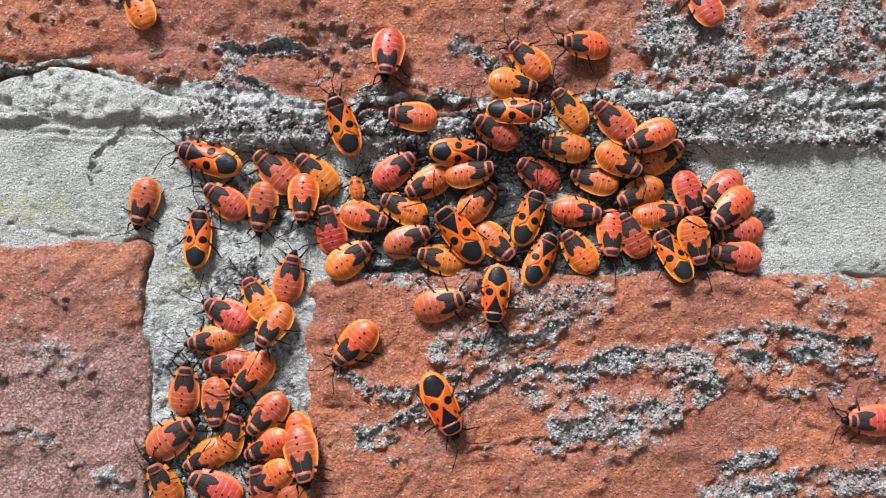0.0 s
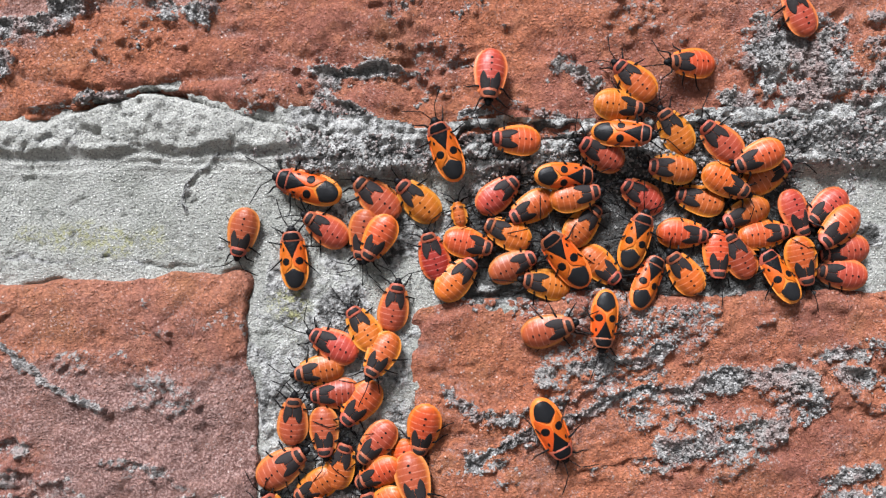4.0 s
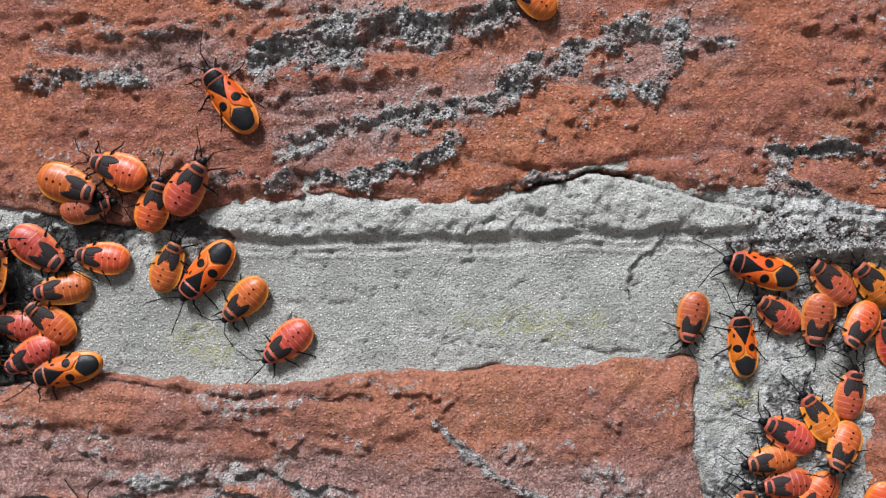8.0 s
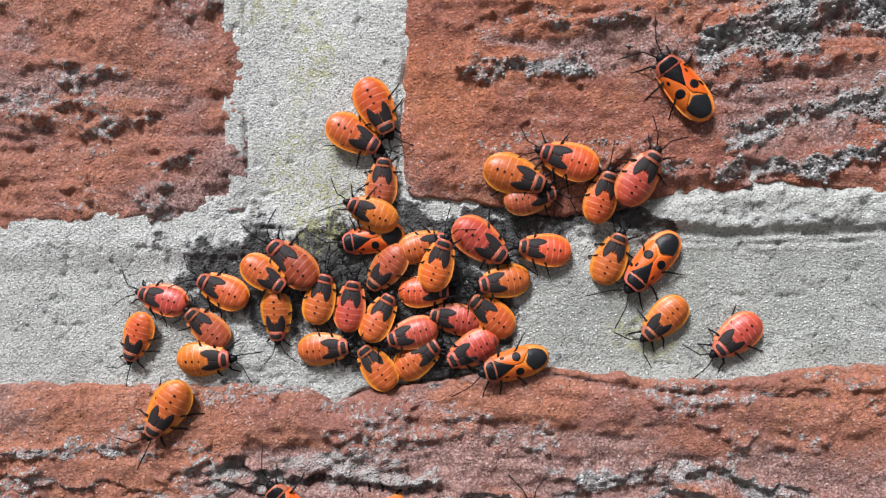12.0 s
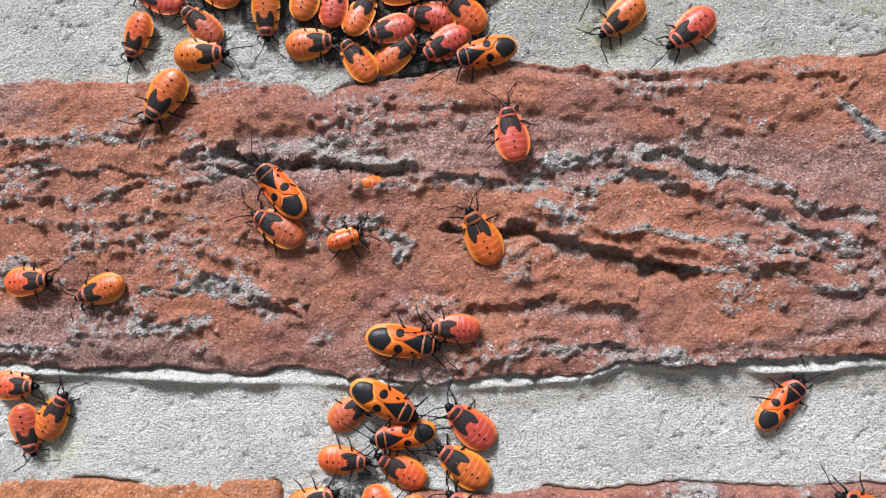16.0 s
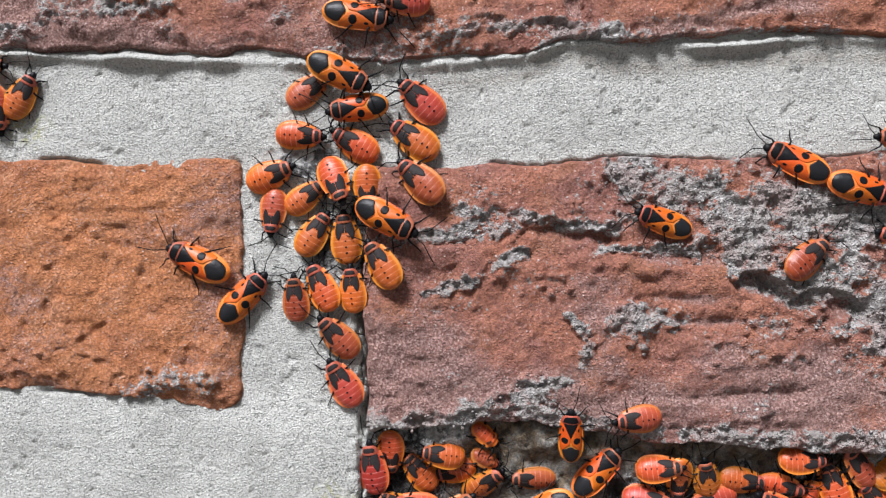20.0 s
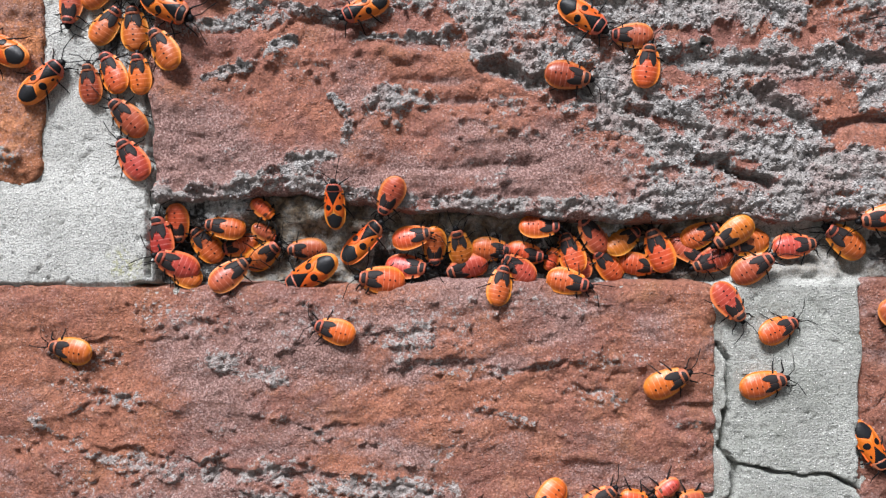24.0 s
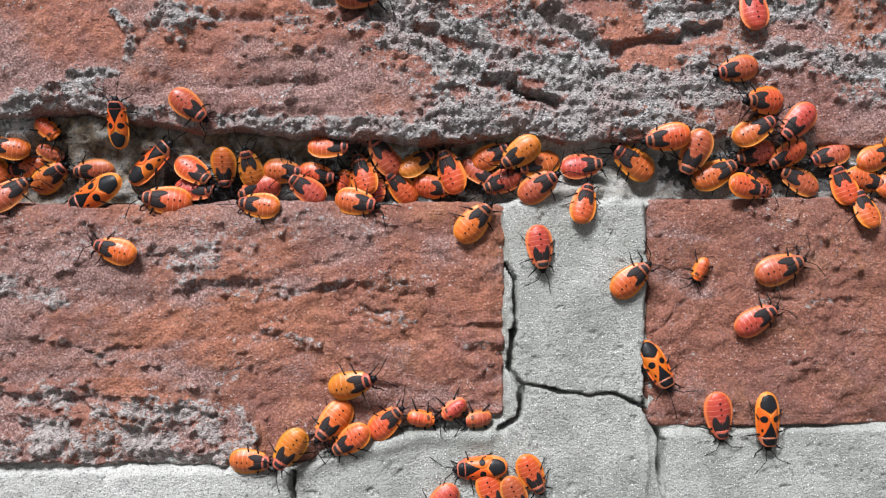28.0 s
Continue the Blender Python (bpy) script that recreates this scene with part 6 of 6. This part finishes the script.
# third joint, deep
nymph(ORANGE, -88.2, -147.1, -91, 0.84, 0)
nymph(SHADED, -91.2, -149.6, 98, 1.06, -0.5)
nymph(ORANGE, -79.8, -148.0, 174, 0.92, 0)
nymph(ORANGE, -84.0, -151.1, 132, 0.98, -0.5)
larva(ORANGE, -72.2, -144.7, -40, 1.12, 0)
larva(RED, -72.3, -149.1, -26, 1.11, -0.5)
nymph(ORANGE, -77.6, -151.5, -165, 0.82, -0.5)
nymph(ORANGE, -72.3, -152.8, 38, 0.98, 0)
nymph(RED, -63.9, -151.9, -179, 0.88, 0)
adult(-57.5, -143.6, 89, 0.90, 0)
adult(-52.4, -151.0, 45, 1.05, 0)
nymph(RED, -84.2, -156.4, 168, 1.02, 1.3, [(22, -84.2, -156.4, 168), (25, -90.0, -154.3, 152), (25.2, -89.6, -158.7, 141), (25.4, -95.2, -159.8, 93), (25.8, -95.7, -157.4, 99)])
nymph(RED, -77.4, -157.0, 40, 1.02, 0)
nymph(ORANGE, -87.6, -156.8, 149, 0.82, 0, [(25, -87.6, -156.8, 149), (25.1, -87.6, -155.7, 101), (25.2, -87.6, -154.6, 54), (25.6, -87.2, -155.1, 80), (26, -88.0, -155.7, 78)])
adult(-62.2, -156.9, -152, 1.12, 0)
nymph(RED, -47.0, -140.6, -174, 0.94, 0, [(20, -47.0, -140.6, -174), (22, -46.9, -140.8, -134), (25, -47.1, -142.8, -109), (28, -44.0, -141.0, -40)])
nymph(ORANGE, -42.0, -150.1, 3, 0.94, 1.3, [(22, -42.0, -150.1, 3), (25, -43.2, -150.3, 12), (28, -44.2, -152.9, -36)])
nymph(RED, -43.8, -156.1, -11, 1.00, -0.5)
nymph(ORANGE, -38.9, -151.7, -89, 0.86, 0)
nymph(YELLOW, -34.0, -151.4, 102, 0.84, 0)
nymph(ORANGE, -49.4, -158.2, 175, 1.07, 0)
nymph(RED, -32.9, -155.6, -162, 1.00, -0.5)
nymph(ORANGE, -25.3, -158.6, 42, 0.94, 0, [(22, -25.3, -158.6, 42), (25, -27.1, -159.2, 85), (26, -26.6, -158.4, 85), (27, -29.1, -158.8, 128), (28, -31.5, -159.3, 171)])
nymph(ORANGE, -27.5, -152.3, -5, 0.85, 0)
nymph(RED, -23.3, -156.0, 147, 0.83, 0)
nymph(ORANGE, -20.9, -153.0, -6, 0.82, 0)
nymph(ORANGE, -18.5, -148.5, -1, 0.82, 0)
larva(ORANGE, -16.1, -154.1, 77, 1.02, 0)
nymph(ORANGE, -13.1, -158.7, -13, 0.98, 0)
nymph(ORANGE, -12.4, -153.0, 109, 1.00, 1.3)
nymph(RED, -10.6, -154.5, 105, 0.82, -0.5)
nymph(RED, -9.0, -149.4, 129, 1.04, 0)
nymph(YELLOW, -2.0, -151.1, 36, 0.95, 0)
nymph(ORANGE, -5.7, -155.2, 132, 0.91, 0)
nymph(ORANGE, 1.1, -155.3, -6, 0.82, -0.5)
nymph(ORANGE, 4.5, -152.3, 110, 1.06, 1.3)
nymph(RED, 10.0, -153.1, -43, 0.82, -0.5)
nymph(ORANGE, 12.5, -149.7, 25, 0.82, -0.5)
nymph(YELLOW, 17.0, -149.6, -144, 0.99, 1.3)
nymph(ORANGE, 20.4, -151.9, -160, 1.04, 0)
nymph(SHADED, 14.1, -154.8, -158, 0.85, 0)
nymph(RED, 20.9, -155.8, 32, 0.99, 1.3)
nymph(RED, 29.3, -152.1, 4, 0.94, 0)
nymph(ORANGE, 38.6, -150.9, 145, 1.09, 0)
nymph(ORANGE, 44.4, -146.8, -169, 1.00, 0)
nymph(RED, 50.0, -149.8, -115, 1.08, 1.3)
nymph(ORANGE, 54.6, -153.5, 24, 1.04, 0)
nymph(ORANGE, 61.4, -145.7, 25, 0.98, 0)
nymph(RED, 61.6, -149.6, -164, 0.89, -0.5)
nymph(RED, 68.7, -144.3, -133, 1.01, 0)
nymph(ORANGE, 61.9, -140.2, -174, 1.03, 0)
nymph(RED, 57.2, -134.3, -168, 0.90, 0)
nymph(ORANGE, 67.7, -149.8, -144, 0.86, -0.5)
nymph(RED, 76.4, -150.2, -162, 0.91, 0)
nymph(RED, 70.4, -154.7, 152, 0.99, 0)
nymph(RED, 62.3, -154.7, 143, 0.83, -0.5)
nymph(ORANGE, 59.8, -156.2, -11, 0.82, 1.3)
nymph(ORANGE, 78.8, -155.6, 109, 0.82, 0)
nymph(ORANGE, 83.6, -154.7, -16, 0.82, -0.5)
nymph(ORANGE, 82.2, -160.4, 103, 0.90, 0)
nymph(ORANGE, 85.4, -150.3, 22, 0.82, 0)
nymph(ORANGE, 90.2, -146.8, 18, 0.86, 0)
nymph(ORANGE, 88.8, -154.8, 42, 0.82, 0)
nymph(RED, 60.5, -122.7, 96, 1.05, 0)
# fourth course and below
nymph(YELLOW, -25.8, -206.2, 45, 1.04, 1.3, [(26, -25.8, -206.2, 45), (26.4, -24.0, -200.1, 55), (27, -21.9, -195.4, 56), (28, -13.9, -191.9, 17)])
nymph(YELLOW, -18.2, -199.4, -132, 1.04, 0)
nymph(YELLOW, -25.8, -203.9, -125, 1.00, 1.3)
nymph(ORANGE, -32.8, -206.4, -3, 0.92, 0)
nymph(ORANGE, -14.6, -202.7, -145, 0.90, 0)
nymph(ORANGE, -7.8, -199.5, 40, 0.86, 0)
larva(ORANGE, -1.4, -198.9, -10, 1.12, 0)
larva(RED, 4.3, -197.4, -145, 1.12, 0)
larva(RED, 8.7, -199.2, -175, 1.12, 0)
adult(9.4, -208.2, -176, 0.95, 0)
nymph(ORANGE, 11.3, -212.8, -68, 0.82, 0)
nymph(ORANGE, 18.8, -209.2, -64, 0.89, 0)
nymph(RED, 15.8, -213.4, -66, 0.82, 0)
nymph(RED, 1.7, -214.3, -136, 0.82, 0)
nymph(ORANGE, 22.3, -171.2, -79, 0.91, 0, [(22, 22.3, -171.2, -79), (23.5, 24.3, -168.5, -5), (25, 26.3, -165.8, 70), (26, 27.5, -163.8, 93), (28, 28.9, -159.1, 73)])
nymph(RED, 15.3, -162.5, -57, 1.00, 0, [(22, 15.3, -162.5, -57), (25, 17.0, -163.4, -55), (26, 20.1, -167.6, -79), (28, 20.4, -167.6, -83)])
nymph(ORANGE, 22.4, -177.5, 16, 1.02, 0, [(24.5, 22.4, -177.5, 16), (25, 25.0, -177.1, 12), (26, 32.0, -175.8, 24), (26.5, 36.3, -174.3, 37), (28, 37.7, -173.1, 41)])
nymph(YELLOW, 5.2, -179.2, 6, 1.05, 0, [(22, 5.2, -179.2, 6), (25, 4.7, -173.0, 53), (26, 6.3, -167.3, 78), (27, 5.8, -165.1, 76), (28, 8.6, -162.3, 48)])
larva(ORANGE, 53.8, -161.7, -77, 1.00, 0, [(25.5, 53.8, -161.7, -77), (26, 55.7, -163.7, -77), (27, 55.1, -164.0, -77), (27.4, 55.0, -166.3, -86), (28, 51.0, -171.6, -115)])
nymph(RED, 48.4, -165.6, -29, 1.09, 0, [(25, 48.4, -165.6, -29), (26, 54.9, -170.4, -29), (26.5, 55.1, -171.4, -32), (27, 57.5, -172.5, 1), (28, 66.0, -171.4, 20)])
nymph(RED, 62.0, -176.0, 26, 1.01, 0, [(25, 62.0, -176.0, 26), (26, 59.8, -181.0, 26), (26.5, 61.1, -181.0, 25), (27, 60.6, -181.0, 29), (28, 61.4, -180.8, 32)])
adult(42.7, -189.9, -65, 0.98, 0)
nymph(RED, 54.0, -199.1, -81, 1.07, 0)
adult(63.0, -199.9, -89, 1.02, 0)
nymph(YELLOW, -57.7, -167.4, 163, 0.94, 0)
nymph(ORANGE, -109.0, -180.5, 167, 1.01, 0, [(21, -109.0, -180.5, 167), (22, -107.3, -170.9, 163), (25, -107.8, -170.9, 171)])


# ---- the rest of the wall, plain courses round the weathered stretch
def plain_brick(length, height):
    bm = bmesh.new()
    box(bm, (0, -0.001, 0), (length * MM, 0.09, height * MM), 0.0025)
    me = solid("brick", bm, RED_BRICK)
    return me


def lay(x, z, length, height, stock={}):
    me = stock.get((length, height)) or stock.setdefault((length, height), plain_brick(length, height))
    ob = new("brick", me)
    ob.location = (x * MM, 0, BASE + z * MM)
    ob.parent = wall


def course(start, stop, z, height):
    x = start
    while x < stop - 60:
        lay(x, z, min(212, stop - x), height)
        x += 212 + 22


COURSES = [(-5, 51, -215, 146), (-77, 48, -200, 250), (-143, 46, -215, 126), (-204, 46, -195, 250)]
for z, height, left, right in COURSES:
    course(right + 22, 1090, z, height)
    x = left - 22
    while x > -1060:
        lay(max(x - 212, -1092), z, min(212, x + 1092), height)
        x -= 234
for n in range(9):
    course(-1092 + 117 * (n % 2), 1090, 63 + 65 * n - (0 if n < 8 else 5), 48)
for n in range(12):
    course(-1092 + 117 * (n % 2), 1090, -267 - 61 * n, 45)


def motions():
    for bug, rows in MOVERS:
        walk(bug, rows)


motions()
